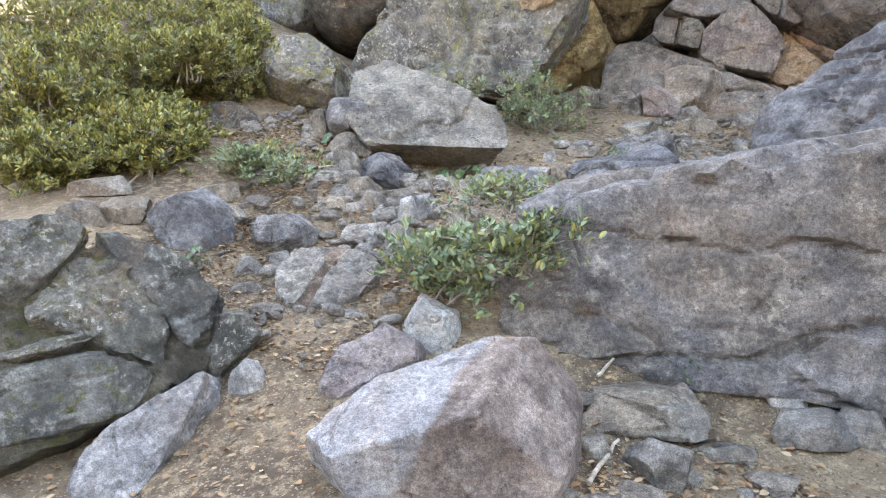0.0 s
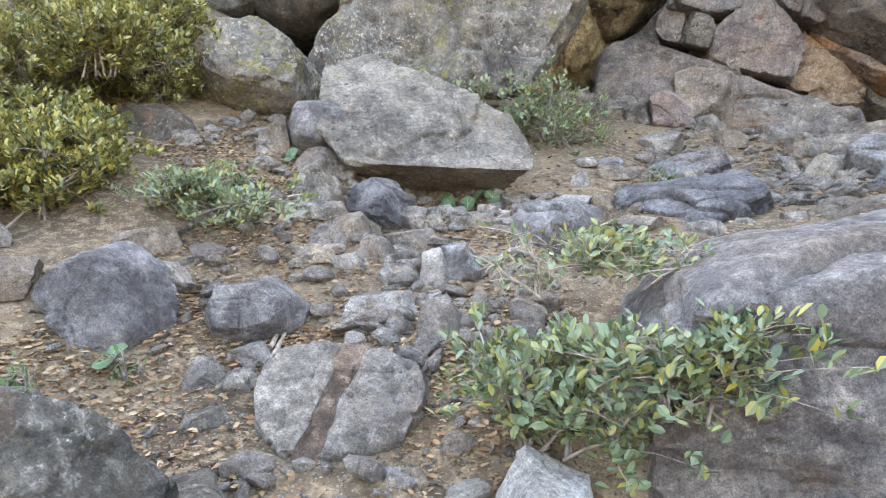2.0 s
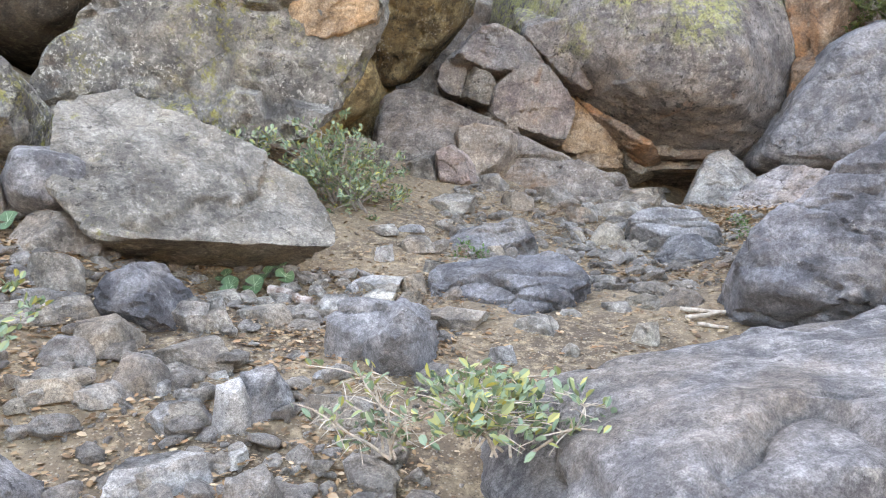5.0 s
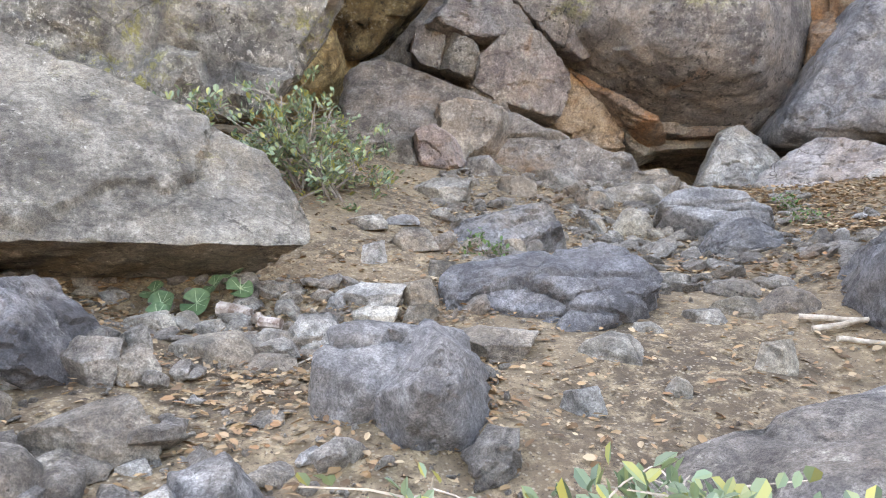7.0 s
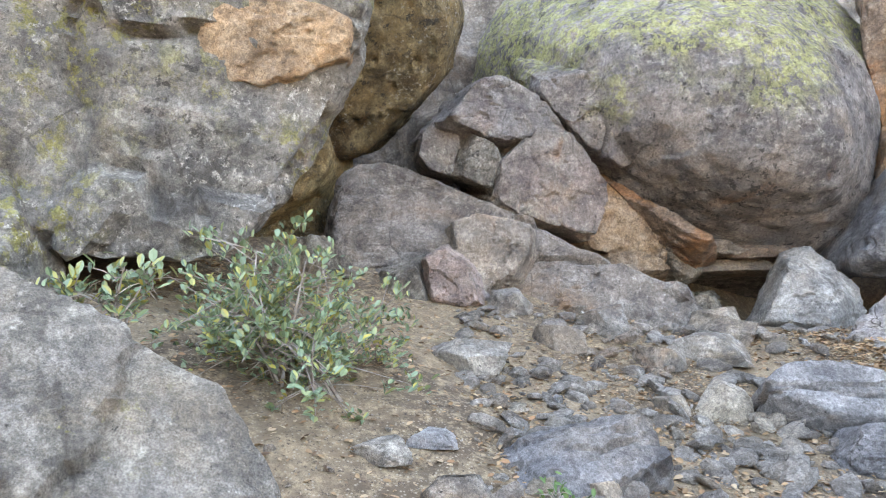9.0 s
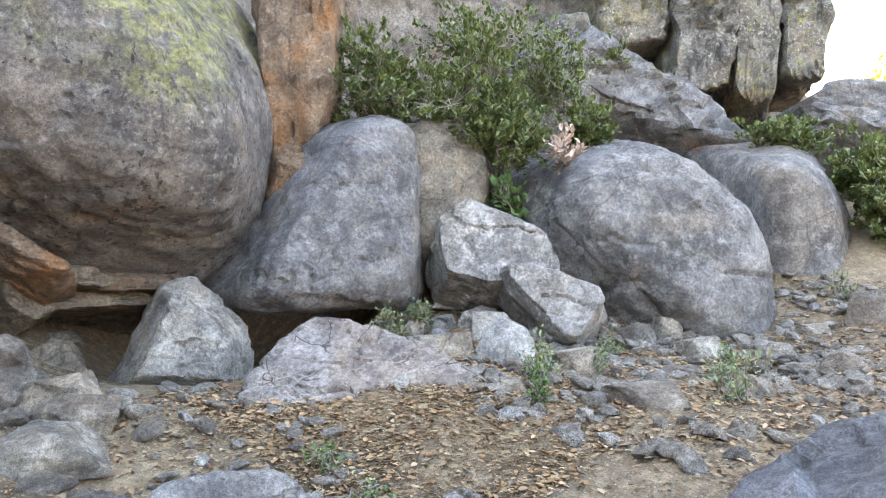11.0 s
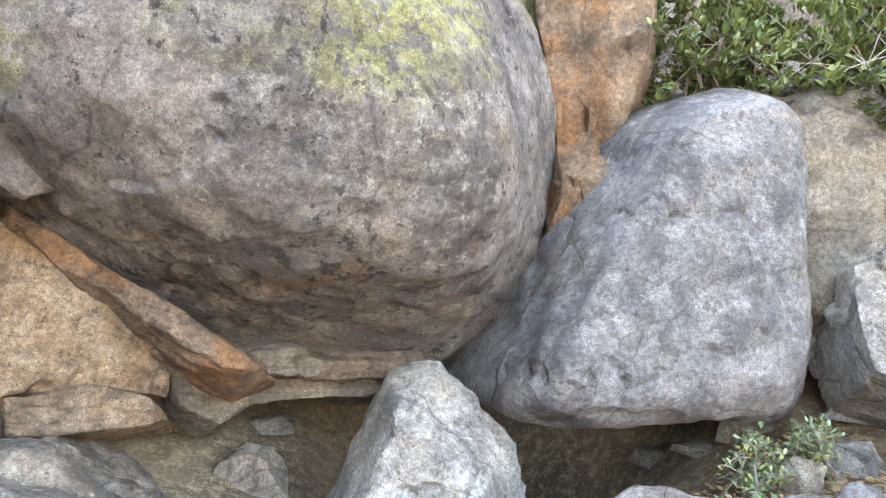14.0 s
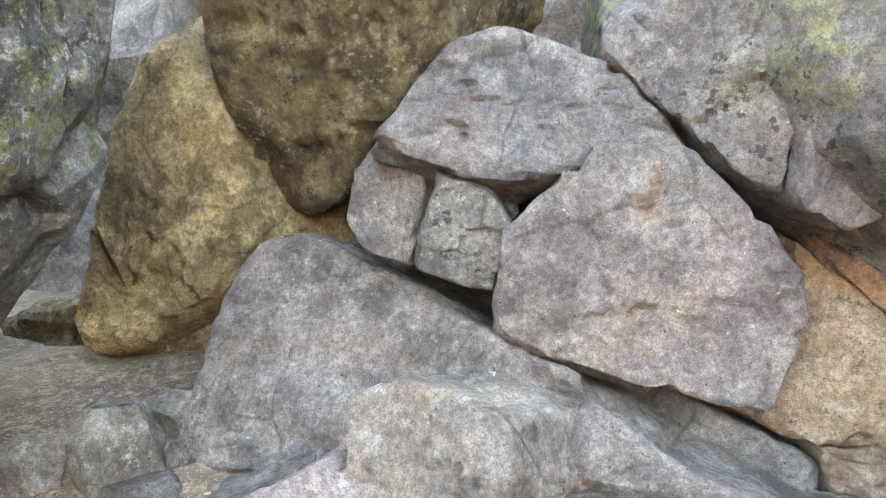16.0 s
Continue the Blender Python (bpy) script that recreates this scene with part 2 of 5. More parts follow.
def soil_material():
    m = Nodes("dry_soil")
    col = m.mix(m.ramp(m.noise(1.1, 5), 0.35, 0.65), (0.07, 0.048, 0.029), (0.18, 0.13, 0.08))
    col = m.mix(m.ramp(m.noise(14, 9, 0.78), 0.45, 0.68), col, (0.33, 0.25, 0.155))
    col = m.mix(m.ramp(m.cells(48), 0.32, 0.14, 0, 0.7), col, (0.32, 0.27, 0.2))
    m.feed(m.skin.inputs["Base Color"], m.mix(m.ramp(m.noise(55, 7, 0.75), 0.46, 0.36), col, (0.05, 0.034, 0.024)))
    m.skin.inputs["Roughness"].default_value = 0.95
    first = m.bump(m.noise(11, 8, 0.7), 0.7, 0.05)
    m.feed(m.skin.inputs["Normal"], m.bump(m.noise(70, 5, 0.7), 0.7, 0.012, first))
    return m.mat


def leaf_material(name, colours, gloss=0.5, through=0.25):
    """Leaves that differ one from another, with a little light coming through."""
    m = Nodes(name)
    rand = m.add("ShaderNodeNewGeometry").outputs["Random Per Island"]
    ramp = m.add("ShaderNodeValToRGB")
    ramp.color_ramp.interpolation = "LINEAR"
    while len(ramp.color_ramp.elements) < len(colours):
        ramp.color_ramp.elements.new(0.5)
    for n, (e, c) in enumerate(zip(ramp.color_ramp.elements, colours)):
        e.position, e.color = n / max(1, len(colours) - 1), (*c, 1)
    m.feed(ramp.inputs[0], rand)
    col = m.mix(m.ramp(m.noise(2.2, 3), 0.35, 0.65, 0, 0.35), ramp.outputs[0], colours[-1])
    m.feed(m.skin.inputs["Base Color"], col)
    m.skin.inputs["Roughness"].default_value = gloss
    glow = m.add("ShaderNodeBsdfTranslucent", Color=col)
    both = m.add("ShaderNodeMixShader", Fac=through)
    m.feed(both.inputs[1], m.skin.outputs[0]), m.feed(both.inputs[2], glow.outputs[0])
    m.feed(m.tree.nodes["Material Output"].inputs["Surface"], both.outputs[0])
    return m.mat


def plain_material(name, a, b, scale=12, rough=0.8, stretch=None):
    m = Nodes(name)
    n = m.noise(scale, 6, 0.65, stretch=stretch)
    m.feed(m.skin.inputs["Base Color"], m.mix(m.ramp(n, 0.35, 0.65), a, b))
    m.skin.inputs["Roughness"].default_value = rough
    m.feed(m.skin.inputs["Normal"], m.bump(n, 0.5, 0.01))
    return m.mat


soil = soil_material()
hill_leaf = leaf_material("hill_shrub_leaf", [(0.035, 0.05, 0.028), (0.095, 0.12, 0.055), (0.18, 0.19, 0.065), (0.36, 0.32, 0.075), (0.22, 0.22, 0.07)])
shrub_leaf = leaf_material("shrub_leaf", [(0.035, 0.055, 0.032), (0.1, 0.16, 0.1), (0.16, 0.235, 0.15), (0.19, 0.245, 0.12), (0.36, 0.31, 0.06), (0.11, 0.17, 0.09), (0.15, 0.21, 0.115)], 0.42)
green_leaf = leaf_material("green_shrub_leaf", [(0.02, 0.038, 0.015), (0.055, 0.095, 0.03), (0.1, 0.145, 0.042), (0.16, 0.185, 0.06)])
herb_leaf = leaf_material("herb_leaf", [(0.04, 0.09, 0.025), (0.065, 0.14, 0.04), (0.1, 0.17, 0.05)], 0.6)
dry_leaf = leaf_material("dry_leaf", [(0.05, 0.028, 0.014), (0.2, 0.115, 0.05), (0.36, 0.24, 0.13), (0.26, 0.13, 0.06), (0.46, 0.35, 0.22), (0.11, 0.06, 0.03)], 0.8, 0.1)
dead_leaf = leaf_material("dead_leaf", [(0.3, 0.2, 0.15), (0.42, 0.31, 0.25), (0.5, 0.4, 0.33)], 0.8, 0.1)
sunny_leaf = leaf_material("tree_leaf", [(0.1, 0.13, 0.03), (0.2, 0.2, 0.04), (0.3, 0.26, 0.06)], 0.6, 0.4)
bark = plain_material("grey_bark", (0.12, 0.1, 0.085), (0.27, 0.24, 0.21), 20, 0.85)
pale_wood = plain_material("bleached_wood", (0.22, 0.18, 0.14), (0.42, 0.37, 0.3), 30, 0.8)
log_bark = plain_material("log_bark", (0.12, 0.075, 0.055), (0.42, 0.37, 0.33), 16, 0.9)
gravel_mat = rock_material("gravel_stone", (0.3, 0.26, 0.22), (0.42, 0.38, 0.33), (0.5, 0.47, 0.42), rust=0.3)


# ---------------------------------------------------------------- helpers
def mesh_of(name, verts, faces, material, smooth=True):
    me = bpy.data.meshes.new(name)
    me.from_pydata([tuple(v) for v in verts], [], faces)
    if smooth:
        me.polygons.foreach_set("use_smooth", [True] * len(me.polygons))
    me.materials.append(material)
    me.update()
    if smooth:
        me.set_sharp_from_angle(angle=radians(24))
    return me


def part(name, verts, faces, material, parent, label="", smooth=True):
    ob = new(name, mesh_of(name, verts, faces, material, smooth))
    ob.parent = parent
    return tagged(ob, label)


ICO = {}


def ball(sub):
    """Directions and faces of an icosphere."""
    if sub not in ICO:
        bm = bmesh.new()
        bmesh.ops.create_icosphere(bm, subdivisions=sub, radius=1)
        ICO[sub] = (np.array([v.co for v in bm.verts]), [[v.index for v in f.verts] for f in bm.faces])
        bm.free()
    return ICO[sub]


def wrinkle(places, scale, seed, octaves=5, rough=0.55):
    """Fractal noise, about -1 to 1, at many places."""
    out = np.empty(len(places))
    off = Vector((seed * 7.31, seed * 3.17, seed * 5.73))
    for i, p in enumerate(places):
        out[i] = noise.fractal(Vector(p) * scale + off, 1.0 - rough + 0.45, 2.0, octaves)
    return out


def hewn(planes, size, p, sub, seed, knobs=0.05, grit=0.012, joints=(), beds=0.0, cells=0.0, step=0.0, crack=0.0):
    """A stone bounded by planes (normal, distance), with rounded edges, lumps, grit and joints cut into it."""
    dirs, faces = ball(sub)
    d = dirs * size
    d = d / np.linalg.norm(d, axis=1)[:, None]
    total = np.zeros(len(d))
    for n, far in planes:
        total += np.clip(d @ np.array(n) / far, 0, None) ** p
    v = d * (total ** (-1 / p))[:, None]
    scale = float(np.mean(size))
    tri = np.array(faces)
    flat = np.cross(v[tri[:, 1]] - v[tri[:, 0]], v[tri[:, 2]] - v[tri[:, 0]])
    d = np.zeros_like(v)
    for k in range(3):
        np.add.at(d, tri[:, k], flat)
    d /= np.linalg.norm(d, axis=1)[:, None] + 1e-12
    lump = wrinkle(v, 1.1 / scale, seed, 3) * knobs * scale
    ridge = np.abs(wrinkle(v, 2.6 / scale, seed + 9, 5))
    v = v + d * (lump + (0.3 - ridge) * knobs * 0.8 * scale)[:, None]
    if beds:
        steps = wrinkle(v * np.array((0.3, 0.3, 2.2)), 2.5 / scale, seed + 5, 4)
        v = v + d * (steps * beds)[:, None]
    if cells:
        # blocks between fractures: each set in or out by its own amount, and parted by a crack
        warp = np.stack([wrinkle(v, 2.0 * cells, seed + k, 3) for k in (21, 22, 23)], 1) * 0.16 / cells
        for i, q in enumerate((v + warp) * cells * np.array((0.8, 1.0, 1.25))):
            far, spots = noise.voronoi(Vector(q) + Vector((seed * 1.7, seed * 2.3, 0)))
            own = noise.cell(spots[0] * 7.3 + Vector((0.1, 0.2, 0.3)))
            v[i] += d[i] * (step * own - crack * math.exp(-(((far[1] - far[0]) / 0.035) ** 2)))
    bend = wrinkle(v, 1.6 / scale, seed + 3, 3) * 0.16 * scale
    for n, far, wide, deep in joints:
        off = v @ np.array(n) - far + bend * 0.6
        v = v - d * (deep * np.exp(-((off / wide) ** 2)))[:, None]
        v = v + d * (np.where(off > 0, deep * 0.3, 0))[:, None]
    if sub >= 4:
        v = v + d * (wrinkle(v, 7.0, seed + 1, 4) * grit)[:, None]
    return v, faces


def facing(x, y, z, turn, tilt):
    """A pose with x across, z up the face and -y out of it; turned left and tilted up."""
    a, b = radians(turn), radians(tilt)
    n = Vector((math.sin(a) * math.cos(b), -math.cos(a) * math.cos(b), math.sin(b)))
    u = Vector((math.cos(a), math.sin(a), 0))
    m = Matrix((u, -n, n.cross(u))).transposed().to_4x4()
    m.translation = (x, y, z)
    return m


COUNT = [0]


def boulder(x, y, z, turn, tilt, outline, front, depth, material, label, taper=18, p=16, name="boulder", sub=5, cuts=(), joints=0, parent=None, gash=1.0, beds=0.0, cells=None, step=None, crack=None, chips=0):
    """A boulder with a face of that outline (metres round its middle), its front standing out and its back going in."""
    COUNT[0] += 1
    rng = random.Random(COUNT[0] * 17)
    c, s = math.cos(radians(taper)), math.sin(radians(taper))
    planes = [((0.06 * rng.uniform(-1, 1), -1, 0.06 * rng.uniform(-1, 1)), max(front, 0.005) if front >= 0 else 0.005), ((0, 1, 0), depth)]
    for (a, b), (e, f) in zip(outline, outline[1:] + outline[:1]):
        n = np.array((f - b, a - e)) / math.hypot(f - b, e - a)
        planes.append(((n[0] * c, -s, n[1] * c), max(0.04, c * (n[0] * a + n[1] * b))))
    for nx, ny, nz, far in cuts:
        n = np.array((nx, ny, nz)) / math.sqrt(nx * nx + ny * ny + nz * nz)
        planes.append((tuple(n), far))
    us, vs = [q[0] for q in outline], [q[1] for q in outline]
    size = np.array(((max(us) - min(us)) / 2, (front + depth) / 2, (max(vs) - min(vs)) / 2))
    mean = float(np.mean(size))
    cracks = []
    for n in range(joints):
        a = rng.uniform(0, math.pi) if joints > 2 else rng.uniform(1.25, 1.9)
        cracks.append(((math.cos(a), rng.uniform(-0.3, 0.3), math.sin(a)), rng.uniform(-0.55, 0.55) * min(size[0], size[2]), (0.009 + 0.009 * size[2]) * gash, (0.035 * float(np.mean(size)) + 0.015) * gash))
    # grow it from the middle of its depth
    inner = 0.8 * (depth - front) / 2
    while inner > 0.02 and min(far - n[1] * inner for n, far in planes) < 0.12 * mean:
        inner *= 0.7
    planes = [(n, max(0.03, far - n[1] * inner)) for n, far in planes]
    for _ in range(chips):
        a, h = rng.uniform(0, math.tau), rng.uniform(0.35, 1.1)
        n = np.array((math.cos(a) * math.sin(h) / size[0], -math.cos(h) / size[1], math.sin(a) * math.sin(h) / size[2]))
        n /= np.linalg.norm(n)
        reach = 1 / sum(max(0, n @ np.array(q) / far) ** p for q, far in planes) ** (1 / p)
        planes.append((tuple(n), reach * rng.uniform(0.88, 0.96)))
    blocky = p >= 13
    v, faces = hewn(planes, size, p * 2 if blocky else p, sub, COUNT[0], knobs=0.026 if blocky else 0.035, cells=cells or (1.2 if blocky else 0.9) / mean, step=step or (0.05 if blocky else 0.018) * mean, crack=crack or (0.05 if blocky else 0.02) * mean, joints=cracks, grit=0.009 + 0.009 * mean, beds=beds)
    v[:, 1] += inner
    ob = new(name, mesh_of(name, v, faces, material))
    if parent:
        ob.parent = parent
        ob.matrix_basis = Matrix.Translation(-parent.location) @ facing(x, y, z, turn, tilt)
        return tagged(ob, label)
    ob.matrix_world = facing(x, y, z, turn, tilt)
    return tagged(ob, label, "boulder")


SHAPES = []


def stone_shapes():
    """Fourteen broken stones of unit size: blocks split along flat planes, with worn edges, resting on their base."""
    for n in range(14):
        rng = random.Random(100 + n)
        bm = bmesh.new()
        bmesh.ops.create_cube(bm, size=1)
        cuts = [(Vector((rng.uniform(-0.45, 0.45), rng.uniform(-0.45, 0.45), 1)), rng.uniform(0.22, 0.4))]
        sides = rng.choice((4, 5, 5, 6))
        for k in range(sides):
            a, h = (k + rng.uniform(-0.4, 0.4)) * math.tau / sides, rng.uniform(-0.15, 0.6)
            cuts.append((Vector((math.cos(a) * math.cos(h), math.sin(a) * math.cos(h), math.sin(h))), rng.uniform(0.28, 0.46)))
        for k in range(rng.choice((2, 3, 4))):
            a, h = rng.uniform(0, math.tau), rng.uniform(0.25, 1.2)
            cuts.append((Vector((math.cos(a) * math.cos(h), math.sin(a) * math.cos(h), math.sin(h))), rng.uniform(0.3, 0.42)))
        for way, far in cuts:
            way.normalize()
            cut = bmesh.ops.bisect_plane(bm, geom=bm.verts[:] + bm.edges[:] + bm.faces[:], plane_co=way * far, plane_no=way, clear_outer=True)
            rim = [e for e in cut["geom_cut"] if isinstance(e, bmesh.types.BMEdge)]
            if rim:
                bmesh.ops.contextual_create(bm, geom=rim)
        bmesh.ops.remove_doubles(bm, verts=bm.verts[:], dist=0.03)
        bmesh.ops.convex_hull(bm, input=bm.verts[:])
        bmesh.ops.dissolve_limit(bm, angle_limit=radians(4), verts=bm.verts[:], edges=bm.edges[:])
        bmesh.ops.bevel(bm, geom=bm.edges[:], offset=0.022 if n % 3 else 0.05, segments=2, profile=0.6, affect="EDGES", clamp_overlap=True)
        bmesh.ops.triangulate(bm, faces=bm.faces[:])
        for _ in range(3):
            long = [e for e in bm.edges if e.calc_length() > 0.09]
            if long:
                bmesh.ops.subdivide_edges(bm, edges=long, cuts=1)
                bmesh.ops.triangulate(bm, faces=bm.faces[:])
        bm.normal_update()
        off = Vector((n * 3.1, n * 1.7, n))
        for v in bm.verts:
            v.co += v.normal * (0.03 * noise.noise(v.co * 2.6 + off) + 0.02 * noise.fractal(v.co * 7 + off, 0.8, 2.0, 3))
        verts = np.array([v.co for v in bm.verts])
        faces = [[v.index for v in f.verts] for f in bm.faces]
        bm.free()
        verts = verts / (verts.max(0) - verts.min(0))
        verts[:, 2] -= verts[:, 2].min()
        verts[:, :2] -= (verts[:, :2].max(0) + verts[:, :2].min(0)) / 2
        SHAPES.append(mesh_of("stone", verts, faces, grey_rock))


STONE_LABEL = {"grey_tan_stone": "broken grey-tan stone lying on the rocky slope", "pale_stone": "pale angular broken stone lying on the dirt", "white_stone": "white stone lying among the rubble", "tan_stone": "tan broken stone at the foot of the cliff"}


def stone(x, y, wide, deep, high, turn, shape, material, label="", lift=0.0):
    ob = new("stone", SHAPES[shape])
    ob.material_slots[0].link = "OBJECT"
    ob.material_slots[0].material = material
    high = high * 0.92
    ob.matrix_world = pose(x, y, top(x, y) - 0.24 * high + lift, 0, 0, turn) @ Matrix.Diagonal((wide * 1.08, deep, high, 1))
    return tagged(ob, label or STONE_LABEL[material.name], "stone", "stones on the slope")


MOUNDS = [
    (0.2, 2.3, 0.9, -0.150),
    (1.9, 3.0, 1.0, -0.528),
    (-0.5, 3.3, 0.9, -0.345),
    (2.4, 7.5, 1.3, -0.768),
    (1.4, 5.1, 1.0, -0.322),
    (5.2, 8.3, 1.4, -0.339),
    (4.6, 11.0, 1.2, -1.158),
    (-2.2, 6.2, 1.5, -0.195),
    (-2.5, 3.2, 1.5, 0.065),
    (2.4, 10.4, 1.2, -0.488),
    (2.6, 0.0, 1.8, -1.200),
    (0.3, 8.8, 1.0, -0.208),
    (-0.3, 5.4, 0.9, -0.338),
    (-4.0, 6.0, 2.0, 0.558),
    (7.0, 7.6, 1.2, -0.441),
    (0.5, 6.6, 0.9, -0.052),
    (2.1, 5.4, 0.7, -0.073),
    (-7.5, 7.5, 2.4, 2.911),
    (12.0, 6.5, 2.2, 0.935),
    (3.3, 2.9, 0.9, -0.682),
    (0.1, 1.2, 0.8, -0.405),
    (4.2, 4.2, 1.0, -0.982),
]
def lie(x, y):
    """Height of the slope at a place."""
    z = 0.576 + 0.0655 * x + 0.1733 * y
    for a, b, s, h in MOUNDS:
        z += h * math.exp(-((x - a) ** 2 + (y - b) ** 2) / (2 * s * s))
    return z


# ---------------------------------------------------------------- ground
def axis_steps(low, high, fine, far):
    """Positions along an axis: close together between low and high, wider and wider beyond."""
    mid = list(np.arange(low, high + 1e-6, fine))
    out, step = [], fine
    while not out or out[-1] < far:
        step *= 1.35
        out.append((out[-1] if out else 0) + step)
    return np.array([low - v for v in reversed(out)] + mid + [high + v for v in out])


def far_lie(x, y):
    """The slope, flattening far off into a plain, then rising in an added ring towards the horizon."""
    away = max(0.0, math.hypot(x - 2, y - 5) - 11)
    k = math.exp(-away / 18)
    # unseen ring of hills, added to block low sky light round the boulders
    rise = 16.0 * min(1.0, max(0.0, (away - 22) / 30)) ** 2
    return lie(2 + (x - 2) * k, 5 + (y - 5) * k) * k + (1 - k) * 1.0 + rise


def top(x, y):
    """The uneven surface of the dirt."""
    z = far_lie(x, y)
    if -5 < x < 9.5 and -2 < y < 11.5:
        z += 0.035 * noise.fractal(Vector((x * 1.6, y * 1.6, 0)), 0.9, 2.0, 4) + 0.012 * noise.noise(Vector((x * 9, y * 9, 4)))
    # the dark hollow beneath the boulders
    z -= 0.13 * math.exp(-(((x + 0.75) / 0.5) ** 2 + ((y - 5.65) / 0.3) ** 2))
    return z - 0.8 * math.exp(-(((x - 4.7) / 0.8) ** 2 + ((y - 10.8) / 0.6) ** 2))


def build_ground():
    xs, ys = axis_steps(-4.5, 9.0, 0.045, 900), axis_steps(-1.5, 11.0, 0.045, 900)
    verts = []
    for y in ys:
        for x in xs:
            z = top(x, y)
            verts.append((x, y, z))
    w = len(xs)
    faces = [(j * w + i, j * w + i + 1, (j + 1) * w + i + 1, (j + 1) * w + i) for j in range(len(ys) - 1) for i in range(w - 1)]
    tagged(new("ground", mesh_of("ground", verts, faces, soil)), "dry brown dirt slope strewn with leaf litter", "ground", kind="structure")


build_ground()


def build_cliff():
    """The cliff that rises behind and above the boulders."""
    xs, zs = np.linspace(-11, 14.5, 110), np.linspace(0.5, 12, 60)
    verts, faces, w = [], [], len(xs)
    for z in zs:
        for x in xs:
            y = 12.2 - 0.6 * max(0.0, x - 8.5) + 0.1 * (z - 4) + 0.9 * noise.fractal(Vector((x * 0.35, z * 0.35, 2)), 0.9, 2.0, 5)
            y -= 0.5 * abs(noise.noise(Vector((x * 0.8, z * 0.3, 7))))
            verts.append((x, y, z))
    n = len(verts)
    verts += [(x, y + 4, z) for x, y, z in verts]
    for j in range(len(zs) - 1):
        for i in range(w - 1):
            a = j * w + i
            faces += [(a, a + 1, a + w + 1, a + w), (n + a, n + a + w, n + a + w + 1, n + a + 1)]
    top = (len(zs) - 1) * w
    for i in range(w - 1):
        faces.append((top + i, top + i + 1, n + top + i + 1, n + top + i))
    for j in range(len(zs) - 1):
        a, b = j * w, j * w + w - 1
        faces += [(a, a + w, n + a + w, n + a), (b, n + b, n + b + w, b + w)]
    tagged(new("cliff", mesh_of("cliff", verts, faces, wall_rock)), "tall weathered grey-brown cliff above the boulders", "cliff", kind="structure")


build_cliff()
stone_shapes()

# ---------------------------------------------------------------- boulders and stones
leaning = tagged(new("leaning_boulder"), "tall leaning grey boulder mottled with white lichen and rust", "boulder")
leaning.location = (-1.2, 8.2, 1.9)
boulder(-1.40, 7.68, 3.64, 12, -4, [(-1.71, -0.96), (-1.56, -1.27), (-0.23, -1.44), (0.63, -1.46), (0.96, -1.11), (1.35, -0.49), (1.48, -0.10), (1.71, 1.41), (-0.01, 1.46)], 0.2, 1.6, lichen_rock, "tall leaning grey boulder mottled with white lichen", taper=-4, p=22, name="body", sub=6, beds=0.02, parent=leaning)
boulder(-1.08, 7.65, 2.89, 12, -4, [(-0.15, -0.01), (-0.05, -0.05), (0.15, -0.07), (0.09, 0.05), (-0.07, 0.07)], 0.01, 0.25, rust_face, "small rust-orange flake", taper=10, p=24, name="flake", parent=leaning)
boulder(-0.45, 7.69, 3.37, 8, -8, [(-0.42, -0.21), (-0.05, -0.26), (0.40, -0.09), (0.42, 0.12), (0.02, 0.26), (-0.35, 0.15)], 0.0, 0.3, rust_face, "broad rust-orange patch of bare rock", taper=10, p=14, name="flake", parent=leaning)
boulder(-3.45, 8.17, 4.80, 22, -12, [(-1.33, -0.23), (-1.07, -1.25), (-0.63, -1.65), (-0.23, -1.68), (0.64, -1.05), (1.33, -0.07), (1.12, 1.52), (-0.85, 1.68)], 0.35, 1.6, brown_rock, "dark brown overhanging boulder above a hollow", taper=22, p=10)
boulder(-5.15, 8.14, 4.60, 28, 5, [(-0.79, -0.61), (-0.60, -0.93), (0.00, -1.15), (0.49, -1.13), (0.79, -0.66), (0.64, 1.11), (-0.49, 1.15)], 0.3, 1.2, lichen_rock, "grey boulder behind the shrubs", taper=18, p=16)
boulder(-2.53, 5.74, 2.43, 30, 25, [(-0.50, 0.08), (-0.44, -0.09), (-0.23, -0.29), (0.38, -0.42), (0.50, -0.10), (0.35, 0.14), (0.03, 0.42), (-0.32, 0.40)], 0.16, 0.7, lichen_rock, "pale grey boulder spotted with yellow-green lichen", taper=14, p=14)
boulder(-0.83, 5.76, 1.86, 28, 48, [(-0.84, -0.19), (-0.60, -0.61), (0.77, -0.71), (0.83, -0.62), (0.84, -0.43), (0.68, -0.06), (0.42, 0.18), (-0.46, 0.71), (-0.82, 0.55)], 0.03, 0.5, flat_rock, "broad flat grey boulder with lichen and an undercut edge", taper=-26, p=26, name="flat_boulder", sub=6, cells=1.1, step=0.02, crack=0.01)
boulder(-1.94, 7.27, 2.38, 20, 40, [(-0.39, -0.07), (-0.19, -0.20), (0.33, -0.29), (0.39, -0.04), (0.28, 0.29)], 0.05, 0.4, lichen_rock, "narrow pale stone flake leaning on the cliff", taper=18, p=24)
wedge = tagged(new("wedge_boulder"), "wedge-shaped boulder split by cracks and stained orange", "boulder")
wedge.location = (1.2, 10.4, 2.0)
boulder(1.06, 10.13, 3.50, 15, 6, [(-0.59, -0.13), (-0.34, -0.24), (-0.06, -0.31), (0.12, -0.28), (0.59, -0.19), (0.47, -0.03), (0.30, 0.15), (0.10, 0.24), (-0.07, 0.31), (-0.27, 0.25), (-0.45, 0.05)], 0.1, 0.9, wedge_rock, "grey-green lichened cap block", taper=5, p=24, name="cap", parent=wedge)
